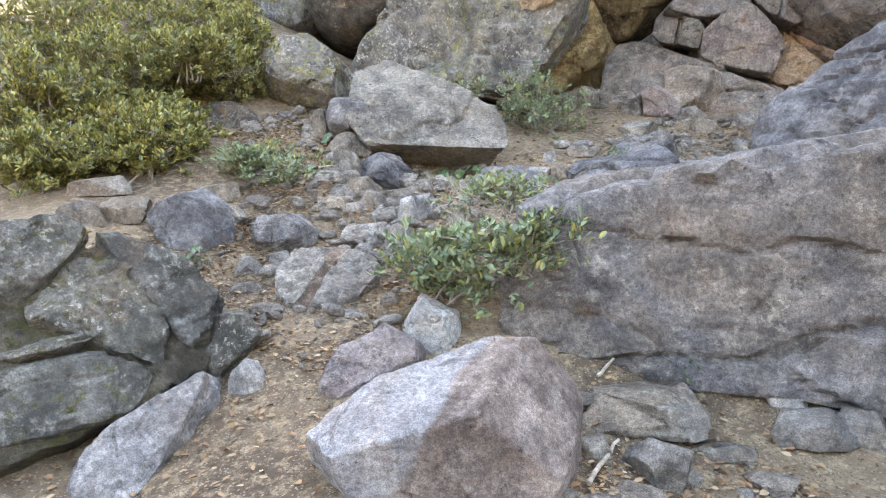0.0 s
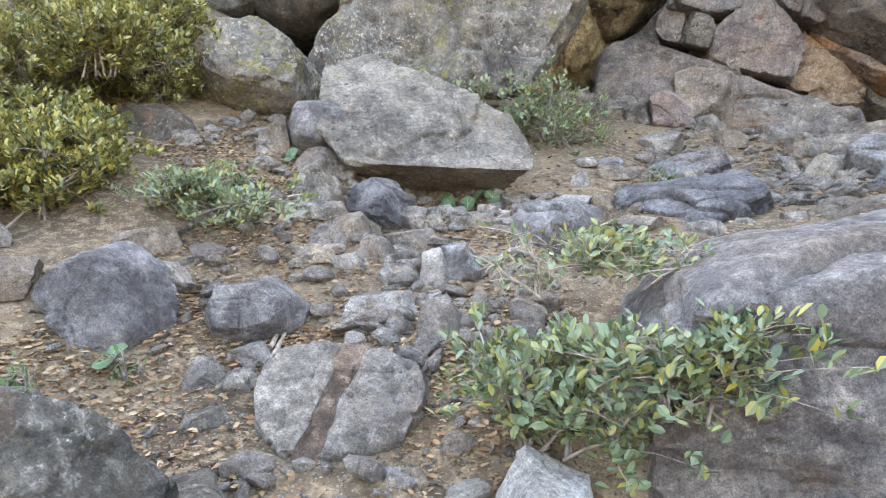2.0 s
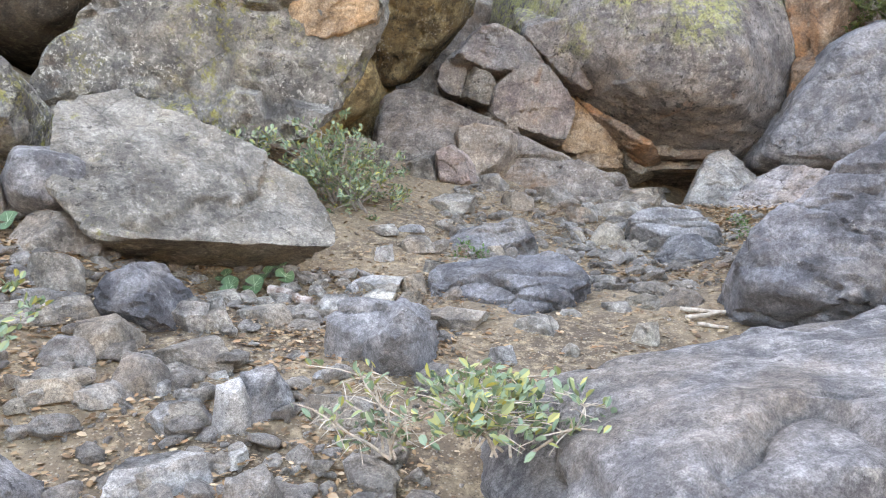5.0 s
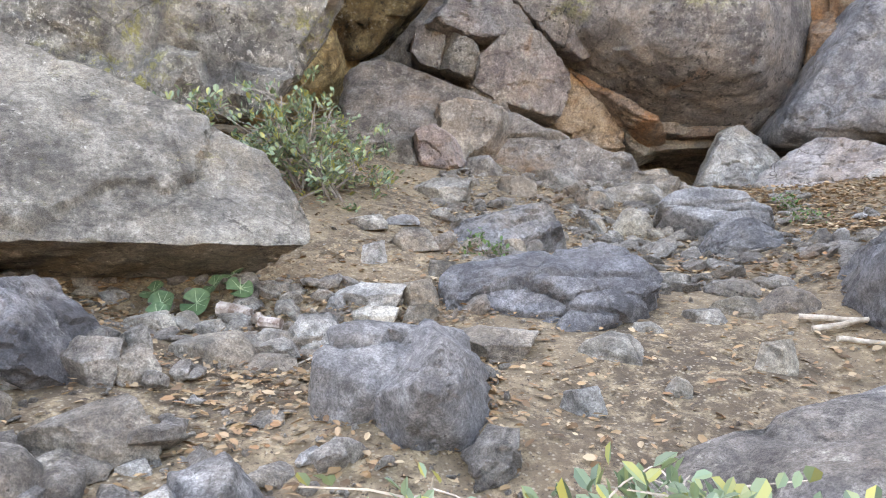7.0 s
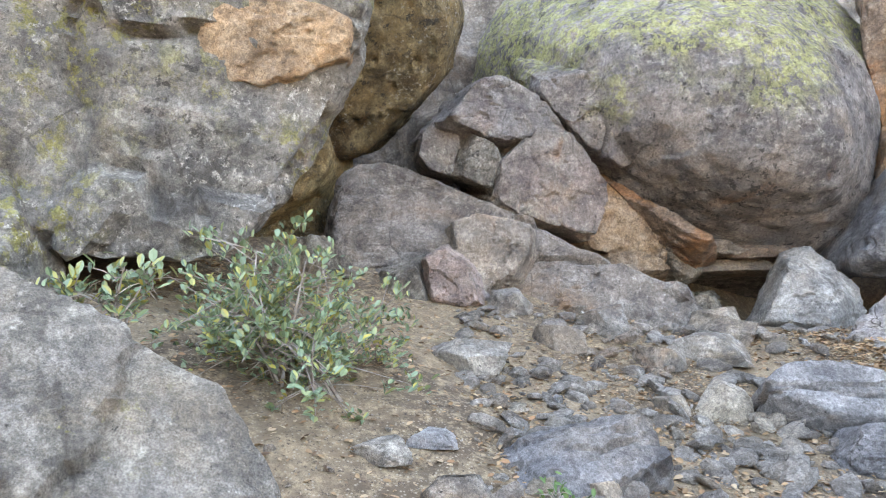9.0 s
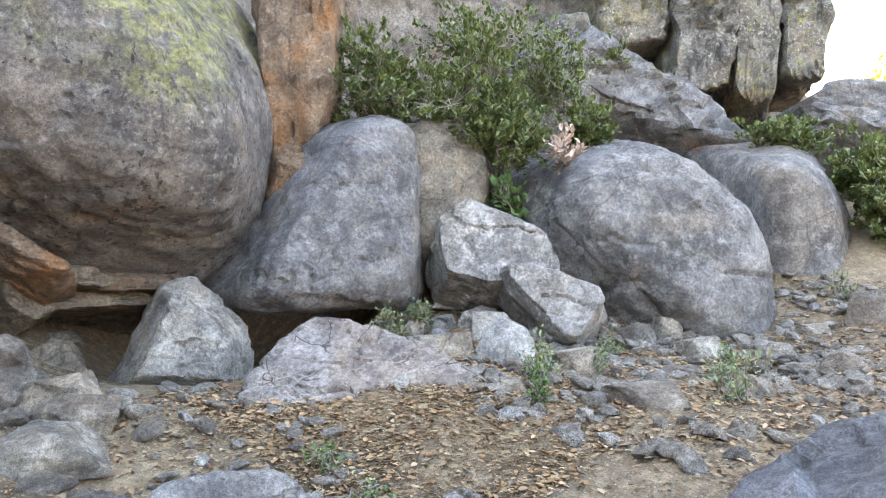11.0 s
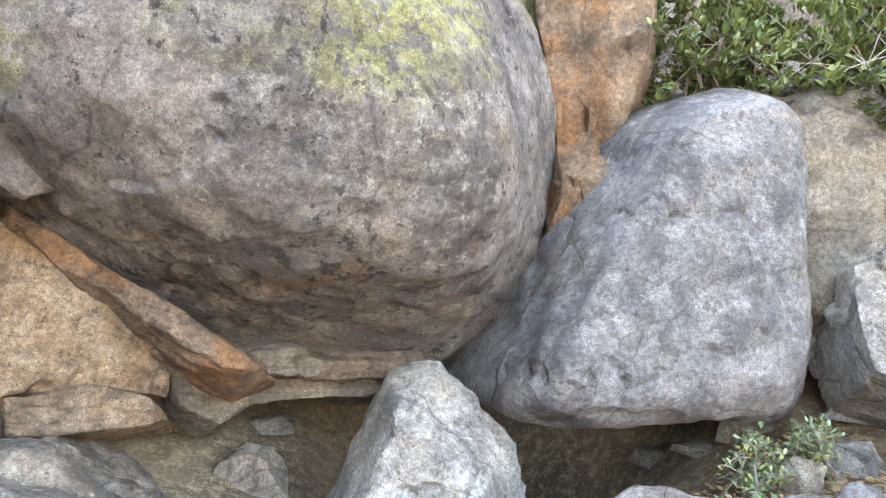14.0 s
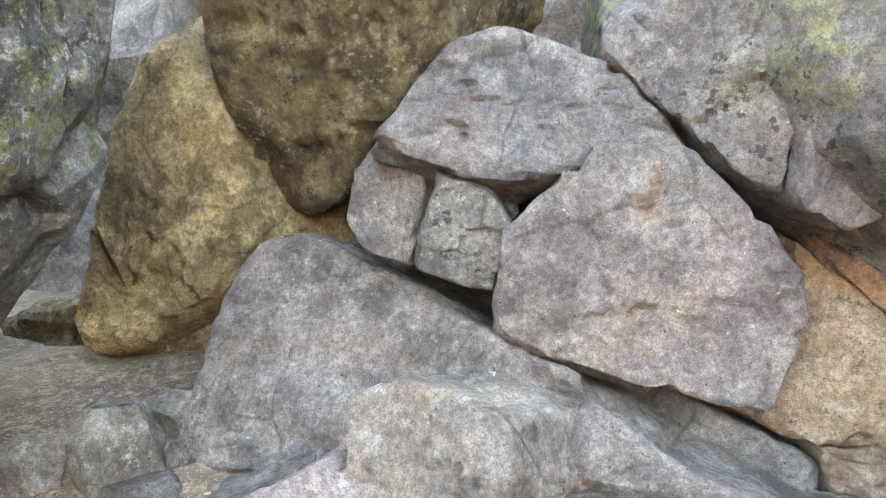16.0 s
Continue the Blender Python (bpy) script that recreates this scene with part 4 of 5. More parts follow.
stone(-0.06, 3.66, 0.36, 0.28, 0.15, 28, 7, pale)
stone(-0.52, 5.33, 0.22, 0.18, 0.1, 28, 2, grey)
stone(-0.20, 5.12, 0.34, 0.27, 0.13, 24, 2, grey)
stone(-0.46, 5.08, 0.11, 0.09, 0.14, 30, 0, grey)
stone(-0.38, 4.82, 0.21, 0.17, 0.14, 32, 0, grey)
stone(0.02, 5.11, 0.20, 0.16, 0.07, 18, 3, grey)
stone(-0.02, 5.31, 0.20, 0.16, 0.11, 17, 3, grey)
stone(-0.32, 5.42, 0.17, 0.14, 0.07, 23, 2, grey)
stone(0.53, 5.86, 0.22, 0.2, 0.14, 3, 2, grey)
stone(0.86, 5.33, 0.37, 0.29, 0.13, -4, 4, grey)
stone(1.32, 5.23, 0.23, 0.19, 0.11, -16, 5, grey)
stone(1.48, 4.92, 0.09, 0.07, 0.07, -23, 3, grey)
stone(1.89, 5.09, 0.14, 0.11, 0.15, -31, 8, grey)
stone(2.22, 5.69, 0.25, 0.20, 0.15, -30, 3, grey)
stone(1.81, 5.62, 0.20, 0.16, 0.08, -24, 2, grey)
stone(2.12, 8.03, 0.31, 0.25, 0.26, -16, 3, grey)
stone(1.27, 8.71, 0.36, 0.29, 0.22, -6, 6, grey)
stone(0.62, 8.05, 0.49, 0.39, 0.21, 1, 4, grey)
stone(1.68, 9.09, 0.34, 0.27, 0.29, -9, 0, grey)
stone(2.34, 8.80, 0.52, 0.42, 0.23, -16, 5, grey)
stone(1.93, 8.62, 0.34, 0.27, 0.18, -13, 6, grey)
stone(1.06, 6.69, 0.18, 0.14, 0.11, -6, 2, grey)
stone(1.80, 8.03, 0.23, 0.18, 0.12, -13, 2, grey)
stone(1.83, 6.11, 0.17, 0.14, 0.13, -21, 4, grey)
stone(0.50, 6.50, 0.28, 0.22, 0.15, 3, 1, grey)
stone(2.09, 10.03, 0.57, 0.45, 0.31, -11, 5, grey)
stone(2.62, 9.14, 0.43, 0.35, 0.24, -18, 4, grey)
stone(1.01, 9.31, 0.35, 0.28, 0.23, -3, 9, grey)
stone(-0.53, 4.94, 0.16, 0.13, 0.14, 33, 9, grey)
stone(0.19, 6.74, 0.24, 0.19, 0.10, 8, 0, grey)
stone(1.53, 5.49, 0.13, 0.10, 0.06, -19, 9, grey)
stone(2.11, 6.02, 0.24, 0.19, 0.09, -26, 5, grey)
stone(0.15, 5.40, 0.26, 0.20, 0.17, 13, 1, pale)
stone(0.36, 5.62, 0.22, 0.16, 0.1, 7, 4, white, label="flat white stone lying on the rubble")
stone(0.40, 6.89, 0.20, 0.16, 0.07, 4, 5, pale)
stone(0.32, 5.82, 0.34, 0.20, 0.13, 8, 4, white, label="flat white stone lying on the rubble")
stone(0.29, 6.25, 0.14, 0.07, 0.17, 7, 7, white, label="small cream-white pebble standing on end")
stone(2.00, 5.72, 0.22, 0.17, 0.10, -26, 5, tan, label="yellowish stone half sunk in the trail")
stone(1.13, 4.80, 0.15, 0.07, 0.12, -15, 2, pale, label="pale standing shard of rock")
stone(4.82, 9.2, 0.3, 0.2, 0.12, -30, 7, grey)
stone(5.05, 9.08, 0.26, 0.2, 0.16, -50, 2, grey)
stone(5.28, 9.0, 0.22, 0.18, 0.15, -20, 11, pale)
stone(5.62, 8.72, 0.36, 0.26, 0.3, -45, 12, pale)
stone(4.98, 8.9, 0.2, 0.16, 0.1, -70, 13, grey)
stone(5.01, 8.71, 0.43, 0.35, 0.25, -48, 7, grey)
stone(5.57, 9.83, 0.29, 0.23, 0.27, -43, 7, grey)
stone(5.41, 10.35, 0.24, 0.19, 0.13, -38, 2, grey)
stone(5.39, 9.99, 0.27, 0.22, 0.07, -40, 0, grey)
stone(5.25, 9.27, 0.20, 0.16, 0.22, -45, 4, grey)
stone(5.38, 7.85, 0.41, 0.33, 0.24, -62, 0, grey)
stone(6.62, 7.96, 0.28, 0.23, 0.20, -68, 5, grey)
stone(6.88, 7.83, 0.27, 0.22, 0.25, -70, 6, grey)
stone(6.54, 7.42, 0.38, 0.30, 0.26, -73, 0, grey)
stone(5.85, 7.28, 0.31, 0.25, 0.08, -73, 8, grey)
stone(4.99, 7.41, 0.23, 0.18, 0.14, -66, 6, grey)
stone(5.32, 7.23, 0.15, 0.12, 0.14, -71, 5, grey)
stone(5.46, 6.77, 0.33, 0.26, 0.18, -79, 6, grey)
stone(5.03, 8.12, 0.15, 0.12, 0.12, -56, 9, grey)
stone(4.88, 7.12, 0.49, 0.40, 0.16, -70, 0, grey)
stone(7.60, 6.44, 0.31, 0.24, 0.39, -86, 7, grey)
stone(7.32, 6.79, 0.26, 0.21, 0.13, -83, 0, grey)
stone(6.18, 6.60, 0.27, 0.22, 0.10, -83, 2, grey)
stone(4.65, 7.85, 0.19, 0.15, 0.10, -56, 9, grey)
stone(6.19, 6.37, 0.27, 0.22, 0.21, -86, 3, grey)
stone(6.73, 6.88, 0.27, 0.22, 0.17, -81, 1, grey)
stone(5.30, 8.39, 0.42, 0.34, 0.39, -54, 3, pale)
stone(6.07, 9.36, 0.57, 0.46, 0.21, -51, 7, pale)
stone(5.75, 8.95, 0.36, 0.29, 0.23, -52, 5, pale)
stone(5.56, 9.22, 0.25, 0.20, 0.17, -48, 8, pale)
stone(5.90, 8.47, 0.19, 0.15, 0.21, -58, 5, pale)
stone(2.19, 2.86, 0.58, 0.46, 0.18, 16, 8, grey)
stone(2.37, 2.47, 0.28, 0.22, 0.23, 14, 4, grey)
stone(2.56, 2.84, 0.29, 0.23, 0.06, 10, 7, grey)
stone(3.09, 3.27, 0.27, 0.22, 0.20, 0, 1, grey)
stone(2.91, 3.16, 0.36, 0.29, 0.16, 3, 9, grey)
stone(2.33, 2.22, 0.26, 0.21, 0.06, 17, 5, grey)
stone(2.76, 2.72, 0.24, 0.19, 0.07, 6, 4, grey)
stone(2.09, 2.42, 0.18, 0.14, 0.12, 20, 0, grey)
stone(2.61, 3.35, 0.19, 0.15, 0.13, 7, 6, pale)
stone(2.76, 3.34, 0.20, 0.16, 0.17, 5, 1, pale)
stone(1.70, 3.11, 0.09, 0.08, 0.07, 22, 3, pale)
stone(0.43, 2.01, 0.18, 0.14, 0.20, 49, 5, pale)
stone(2.62, 9.34, 0.42, 0.33, 0.31, -22, 8, grey)
stone(1.68, 9.13, 0.30, 0.24, 0.21, -12, 9, grey)
stone(3.07, 10.67, 0.35, 0.28, 0.24, -12, 5, grey)
stone(3.28, 11.19, 0.30, 0.24, 0.09, -13, 2, grey)
stone(-0.63, 9.61, 0.47, 0.38, 0.34, 52, 5, tan)
stone(-0.53, 9.94, 0.46, 0.37, 0.22, 46, 4, tan)
stone(-0.32, 9.73, 0.13, 0.10, 0.12, 46, 8, tan)
boulder(11.18, 6.76, 4.33, -65, 25, [(-1.15, 0.26), (-0.88, -0.21), (1.05, -0.53), (1.15, 0.11), (0.16, 0.40), (-0.65, 0.53)], 0.25, 1.4, grey_rock, "broken grey ledge in the shade", taper=18, p=20, joints=3)
boulder(9.71, 6.29, 2.46, -70, 20, [(-0.65, -0.01), (-0.56, -0.28), (-0.20, -0.39), (0.59, -0.40), (0.65, 0.33), (-0.17, 0.40), (-0.50, 0.27)], 0.25, 1.2, brown_rock, "dark boulder under the shrubs", taper=18, p=14)
boulder(8.31, 9.96, 4.60, -50, 10, [(-0.72, 0.05), (-0.51, -0.97), (-0.05, -1.01), (0.48, -0.74), (0.72, 0.14), (0.47, 1.01), (-0.26, 0.83)], 0.2, 1.2, lichen_rock, "grey boulder behind the shrubs on the cliff", taper=18, p=14)
stone(-0.53, 9.58, 0.40, 0.32, 0.39, 51, 1, tan, label="flat tan stone piled at the mouth of a hollow")
stone(-0.50, 9.95, 0.37, 0.30, 0.20, 46, 4, tan, label="flat tan stone piled at the mouth of a hollow")
stone(-0.33, 9.75, 0.14, 0.11, 0.11, 46, 5, tan, label="flat tan stone piled at the mouth of a hollow")
stone(-0.77, 9.37, 0.29, 0.23, 0.26, 57, 4, tan, label="flat tan stone piled at the mouth of a hollow")
stone(-0.34, 9.53, 0.34, 0.27, 0.09, 50, 2, tan, label="flat tan stone piled at the mouth of a hollow")
boulder(3.05, 10.62, 2.27, -8, 4, [(-0.42, 0.02), (-0.36, -0.04), (0.3, -0.07), (0.44, -0.02), (0.2, 0.06), (-0.3, 0.07)], 0.1, 0.7, wall_rock, "thin tan slab wedged beneath the round boulder", taper=6, p=22, name="flat_stone")
boulder(3.6, 10.58, 2.22, -14, 2, [(-0.4, 0.01), (-0.3, -0.06), (0.34, -0.06), (0.4, 0.0), (0.3, 0.06), (-0.3, 0.06)], 0.12, 0.7, rust_rock, "thin brown slab wedged beneath the round boulder", taper=6, p=22, name="flat_stone")
boulder(3.35, 10.72, 2.1, -10, 3, [(-0.5, 0.02), (-0.4, -0.07), (0.44, -0.06), (0.5, 0.0), (0.3, 0.06), (-0.4, 0.06)], 0.06, 0.7, broken_rock, "thin grey slab wedged beneath the round boulder", taper=6, p=22, name="flat_stone")
corner_slab(-0.1, 0.46, -1.15, 0.36, -9)
corner_slab(0.55, 0.3, -1.36, 0.22, -4)
corner_slab(1.12, 0.34, -1.05, 0.3, -7)



# ---------------------------------------------------------------- shrubs
def tube(verts, faces, pts, r0, r1, sides=5):
    """Adds a tapered round stem along the points."""
    base = len(verts)
    for k, p in enumerate(pts):
        a = (Vector(pts[min(k + 1, len(pts) - 1)]) - Vector(pts[max(k - 1, 0)])).normalized()
        s = a.orthogonal().normalized()
        t = a.cross(s)
        r = r0 + (r1 - r0) * k / (len(pts) - 1)
        for i in range(sides):
            w = math.tau * i / sides
            verts.append(tuple(Vector(p) + r * (math.cos(w) * s + math.sin(w) * t)))
    for k in range(len(pts) - 1):
        for i in range(sides):
            faces.append((base + k * sides + i, base + k * sides + (i + 1) % sides, base + (k + 1) * sides + (i + 1) % sides, base + (k + 1) * sides + i))
    faces.append(tuple(base + i for i in reversed(range(sides))))
    faces.append(tuple(base + (len(pts) - 1) * sides + i for i in range(sides)))


def leaf(verts, faces, root, way, flat, long, wide):
    """Adds one folded oval leaf from its root along way; flat is its upper side."""
    side = way.cross(flat)
    if side.length < 1e-4:
        side = way.orthogonal()
    side.normalize()
    up = side.cross(way).normalized()
    b = len(verts)
    for along, across, lift in ((0, 0, 0), (0.35, 0.42, 0.1), (0.75, 0.4, 0.1), (1, 0, -0.04), (0.75, -0.4, 0.1), (0.35, -0.42, 0.1), (0.5, 0, -0.02)):
        verts.append(tuple(root + way * long * along + side * wide * across + up * wide * lift))
    faces += [(b, b + 1, b + 6), (b + 1, b + 2, b + 6), (b + 2, b + 3, b + 6), (b + 3, b + 4, b + 6), (b + 4, b + 5, b + 6), (b + 5, b, b + 6)]


def shrub(x, y, z, wide, deep, high, leaves, label, material=shrub_leaf, seed=1, long=0.032, lean=(0, 0), bare=0, name="shrub", hang=0.0):
    """A shrub of branching stems with rosettes of leaves at the twig ends."""
    rng = random.Random(seed)
    ob = tagged(new(name), label, "shrub")
    ob.location = (x, y, z)
    lv, lf, tips = [], [], []
    for k in range(max(4, int((4 if name != "shrub" else 11) * min(wide, 1.2) / 0.8))):
        a, r = rng.uniform(0, math.tau), math.sqrt(rng.uniform(0.02, 1))
        end = Vector((math.cos(a) * r * wide / 2 + lean[0] * high, math.sin(a) * r * deep / 2 + lean[1] * high, high * (1 - 0.6 * r * r) * rng.uniform(0.65, 1.05) - hang * r))
        root = Vector((rng.uniform(-0.15, 0.15) * wide, rng.uniform(-0.15, 0.15) * deep, -0.05))
        mid = root.lerp(end, 0.5) + Vector((rng.uniform(-1, 1) * 0.1 * wide, rng.uniform(-1, 1) * 0.1 * deep, rng.uniform(0, 0.12) * high))
        line = [root, root.lerp(mid, 0.5) + Vector((0, 0, 0.03 * high)), mid, mid.lerp(end, 0.55), end]
        sv, sf = [], []
        tube(sv, sf, line, 0.004 + 0.008 * high, 0.003)
        for _ in range(18):
            f = rng.uniform(0.15, 1)
            start = mid.lerp(end, f) if f > 0.5 else root.lerp(mid, 0.6 + 0.8 * f)
            go = Vector((rng.gauss(0, 1) * wide * 0.16, rng.gauss(0, 1) * deep * 0.16, rng.uniform(-0.28, 0.26) * high))
            tip = start + go
            tube(sv, sf, [start, start + go * 0.5 + Vector((0, 0, 0.01)), tip], 0.003, 0.0015, 3)
            tips.append((tip, go.normalized()))
        part("stem", sv, sf, bark if not bare else pale_wood, ob)
    for n in range(leaves):
        tip, go = tips[rng.randrange(len(tips))]
        a = rng.uniform(0, math.tau)
        spread = rng.uniform(0.25, 1.1)
        way = (Vector((math.cos(a) * spread, math.sin(a) * spread, rng.uniform(0.2, 1.0))) + go * 0.5).normalized()
        root = tip - go * rng.uniform(0, 0.09) + Vector((rng.gauss(0, 1), rng.gauss(0, 1), rng.gauss(0, 1))) * 0.018
        size = long * rng.uniform(0.65, 1.25)
        leaf(lv, lf, root, way, Vector((-math.cos(a), -math.sin(a), 0.8)), size, size * rng.uniform(0.5, 0.68))
    part("foliage", lv, lf, material, ob)
    return ob


def ginger(x, y, wide, seed):
    """A round, pale-veined leaf on a short stalk."""
    rng = random.Random(seed)
    ob = tagged(new("ginger_leaf"), "round heart-shaped green leaf with pale veins", "plant", "round leaves on the slope")
    ob.matrix_world = pose(x, y, top(x, y), 0, 0, rng.uniform(-40, 40))
    sv, sf = [], []
    tube(sv, sf, [Vector((0, 0, -0.02)), Vector((0, 0, 0.03)), Vector((0.01, 0, 0.06))], 0.003, 0.002, 4)
    part("stalk", sv, sf, bark, ob)
    lv, lf = [(0.01, 0, 0.055)], []
    n = 22
    for k in range(n):
        a = -math.pi * 0.92 + k / (n - 1) * math.pi * 1.84
        r = wide / 2 * (1 - 0.08 * math.cos(2 * a))
        lv.append((0.01 + r * math.cos(a), r * math.sin(a), 0.06 + 0.18 * wide * math.cos(3 * a) * 0.3 + rng.uniform(-1, 1) * 0.003 + 0.1 * wide))
    lf = [(0, k + 1, k + 2) for k in range(n - 1)]
    blade = part("blade", lv, lf, ginger_leaf, ob)
    blade.rotation_euler = (rng.uniform(0.45, 0.85), rng.uniform(-0.2, 0.2), 0)
    vv, vf = [], []
    for a in (-1.9, -1.1, -0.4, 0.4, 1.1, 1.9):
        r = wide * 0.42
        s = Vector((-math.sin(a), math.cos(a), 0)) * 0.0022
        p, q = Vector((0.012, 0, 0.0585)), Vector((0.01 + r * math.cos(a), r * math.sin(a), 0.065 + 0.09 * wide))
        b = len(vv)
        vv += [tuple(p - s), tuple(q - s * 0.4), tuple(q + s * 0.4), tuple(p + s)]
        vf.append((b, b + 1, b + 2, b + 3))
    veins = part("veins", vv, vf, vein, ob, "pale leaf veins")
    veins.rotation_euler = blade.rotation_euler
    veins.location = (0, 0, 0.003)


def log(a, b, radius, material, label, name, lift):
    """A crooked dry stick or log between two places on the ground."""
    rng = random.Random(int(a[0] * 100 + b[1] * 1000))
    pts = []
    for k in range(7):
        f = k / 6
        x, y = a[0] + (b[0] - a[0]) * f, a[1] + (b[1] - a[1]) * f
        pts.append(Vector((x + rng.uniform(-1, 1) * radius * 0.7, y + rng.uniform(-1, 1) * radius * 0.7, top(a[0], a[1]) * (1 - f) + top(b[0], b[1]) * f + radius * 0.6 + lift * 0.5)))
    v, f = [], []
    tube(v, f, pts, radius, radius * 0.7, 9)
    mid = pts[3]
    v = [tuple(Vector(q) - mid) for q in v]
    ob = new(name, mesh_of(name, v, f, material))
    ob.location = mid
    tagged(ob, label, name)


def tree(x, y, high, seed):
    """A sunlit tree far off: trunk, limbs and a ragged crown of leaf clumps."""
    rng = random.Random(seed)
    ob = tagged(new("tree"), "sunlit yellow-green tree beyond the rocks", "tree", "sunlit trees")
    base = far_lie(x, y)
    ob.location = (x, y, base)
    v, f, lv, lf = [], [], [], []
    tube(v, f, [Vector((0, 0, -0.3)), Vector((0.1, 0, high * 0.5)), Vector((0, 0.1, high))], 0.22, 0.03, 8)
    for k in range(46):
        h = high * (0.12 + 0.86 * k / 46)
        a, r = rng.uniform(0, math.tau), (high - h) * 0.28 + 0.5
        end = Vector((math.cos(a) * r, math.sin(a) * r, h - 0.25 * r))
        tube(v, f, [Vector((0, 0, h)), Vector((0, 0, h)).lerp(end, 0.6) + Vector((0, 0, 0.1)), end], 0.05, 0.012, 4)
        for _ in range(70):
            p = Vector((0, 0, h)).lerp(end, rng.uniform(0.25, 1.05)) + Vector((rng.gauss(0, 0.2), rng.gauss(0, 0.2), rng.gauss(0, 0.14)))
            way = Vector((rng.gauss(0, 1), rng.gauss(0, 1), rng.gauss(0, 0.6))).normalized()
            leaf(lv, lf, p, way, Vector((0, 0, 1)), rng.uniform(0.14, 0.3), 0.12)
    part("trunk", v, f, bark, ob)
    part("crown", lv, lf, sunny_leaf, ob)


ginger_leaf = plain_material("ginger_leaf", (0.035, 0.085, 0.035), (0.075, 0.14, 0.065), 30, 0.6)
vein = plain_material("pale_vein", (0.2, 0.28, 0.17), (0.28, 0.36, 0.23), 30, 0.6)
shrub(-2.97, 3.03, 1.17, 1.14, 0.91, 0.62, 6500, "low yellow-green shrub on the rocky slope", hill_leaf, 21, 0.048)
shrub(-2.28, 3.44, 1.21, 0.88, 0.71, 0.60, 6500, "low yellow-green shrub on the rocky slope", hill_leaf, 22, 0.048)
shrub(-3.32, 5.19, 2.03, 1.39, 1.12, 0.73, 6500, "low yellow-green shrub on the rocky slope", hill_leaf, 23, 0.048)
shrub(-3.98, 4.51, 1.93, 1.35, 1.08, 1.01, 6500, "low yellow-green shrub on the rocky slope", hill_leaf, 24, 0.048)
shrub(-3.53, 3.26, 1.64, 1.02, 0.82, 0.92, 6500, "low yellow-green shrub on the rocky slope", hill_leaf, 25, 0.048)
shrub(-3.56, 5.72, 2.54, 0.88, 0.70, 0.64, 6500, "low yellow-green shrub on the rocky slope", hill_leaf, 26, 0.048)
shrub(-5.41, 4.60, 2.69, 1.78, 1.42, 0.79, 6500, "low yellow-green shrub on the rocky slope", hill_leaf, 27, 0.048)
shrub(-4.56, 5.54, 2.59, 1.52, 1.22, 0.97, 6500, "low yellow-green shrub on the rocky slope", hill_leaf, 28, 0.048)
shrub(-4.65, 2.92, 1.17, 1.57, 1.25, 1.24, 6500, "low yellow-green shrub on the rocky slope", hill_leaf, 29, 0.048)
shrub(-5.48, 3.17, 2.02, 1.56, 1.24, 1.15, 6500, "low yellow-green shrub on the rocky slope", hill_leaf, 30, 0.048)
shrub(-3.59, 3.71, 1.48, 1.23, 0.98, 0.80, 6500, "low yellow-green shrub on the rocky slope", hill_leaf, 31, 0.048)
shrub(-3.09, 4.58, 2.23, 0.98, 0.78, 0.63, 6500, "low yellow-green shrub on the rocky slope", hill_leaf, 32, 0.048)
shrub(-4.07, 4.23, 2.23, 1.13, 0.90, 0.71, 6500, "low yellow-green shrub on the rocky slope", hill_leaf, 33, 0.048)
shrub(-4.1, 6.2, top(-4.1, 6.2), 0.95, 0.81, 0.6, 6000, "low yellow-green shrub on the rocky slope", hill_leaf, 120, 0.048)
shrub(-5.4, 5.8, top(-5.4, 5.8), 1.5, 1.27, 0.8, 6000, "low yellow-green shrub on the rocky slope", hill_leaf, 121, 0.048)
shrub(-6.9, 5.9, top(-6.9, 5.9), 1.8, 1.53, 1.0, 6000, "low yellow-green shrub on the rocky slope", hill_leaf, 122, 0.048)
shrub(-4.9, 6.5, top(-4.9, 6.5), 1.3, 1.1, 0.7, 6000, "low yellow-green shrub on the rocky slope", hill_leaf, 123, 0.048)
shrub(-3.85, 4.95, top(-3.85, 4.95), 1.1, 0.94, 0.6, 6000, "low yellow-green shrub on the rocky slope", hill_leaf, 124, 0.048)
shrub(-5.3, 4.5, top(-5.3, 4.5), 1.5, 1.27, 0.8, 6000, "low yellow-green shrub on the rocky slope", hill_leaf, 125, 0.048)
shrub(-6.5, 4.7, top(-6.5, 4.7), 1.8, 1.53, 1.0, 6000, "low yellow-green shrub on the rocky slope", hill_leaf, 126, 0.048)
shrub(-3.9, 3.45, top(-3.9, 3.45), 1.1, 0.94, 0.7, 6000, "low yellow-green shrub on the rocky slope", hill_leaf, 127, 0.048)
shrub(-3.15, 4.1, top(-3.15, 4.1), 1.0, 0.85, 0.55, 6000, "low yellow-green shrub on the rocky slope", hill_leaf, 128, 0.048)
shrub(-2.45, 3.95, top(-2.45, 3.95), 0.8, 0.68, 0.42, 6000, "low yellow-green shrub on the rocky slope", hill_leaf, 129, 0.048)
shrub(-3.3, 5.75, top(-3.3, 5.75), 0.8, 0.68, 0.5, 6000, "low yellow-green shrub on the rocky slope", hill_leaf, 130, 0.048)
shrub(-2.75, 2.75, top(-2.75, 2.75), 1.0, 0.85, 0.5, 6000, "low yellow-green shrub on the rocky slope", hill_leaf, 131, 0.048)
shrub(-7.8, 4.4, top(-7.8, 4.4), 2.0, 1.7, 1.2, 6000, "low yellow-green shrub on the rocky slope", hill_leaf, 132, 0.048)
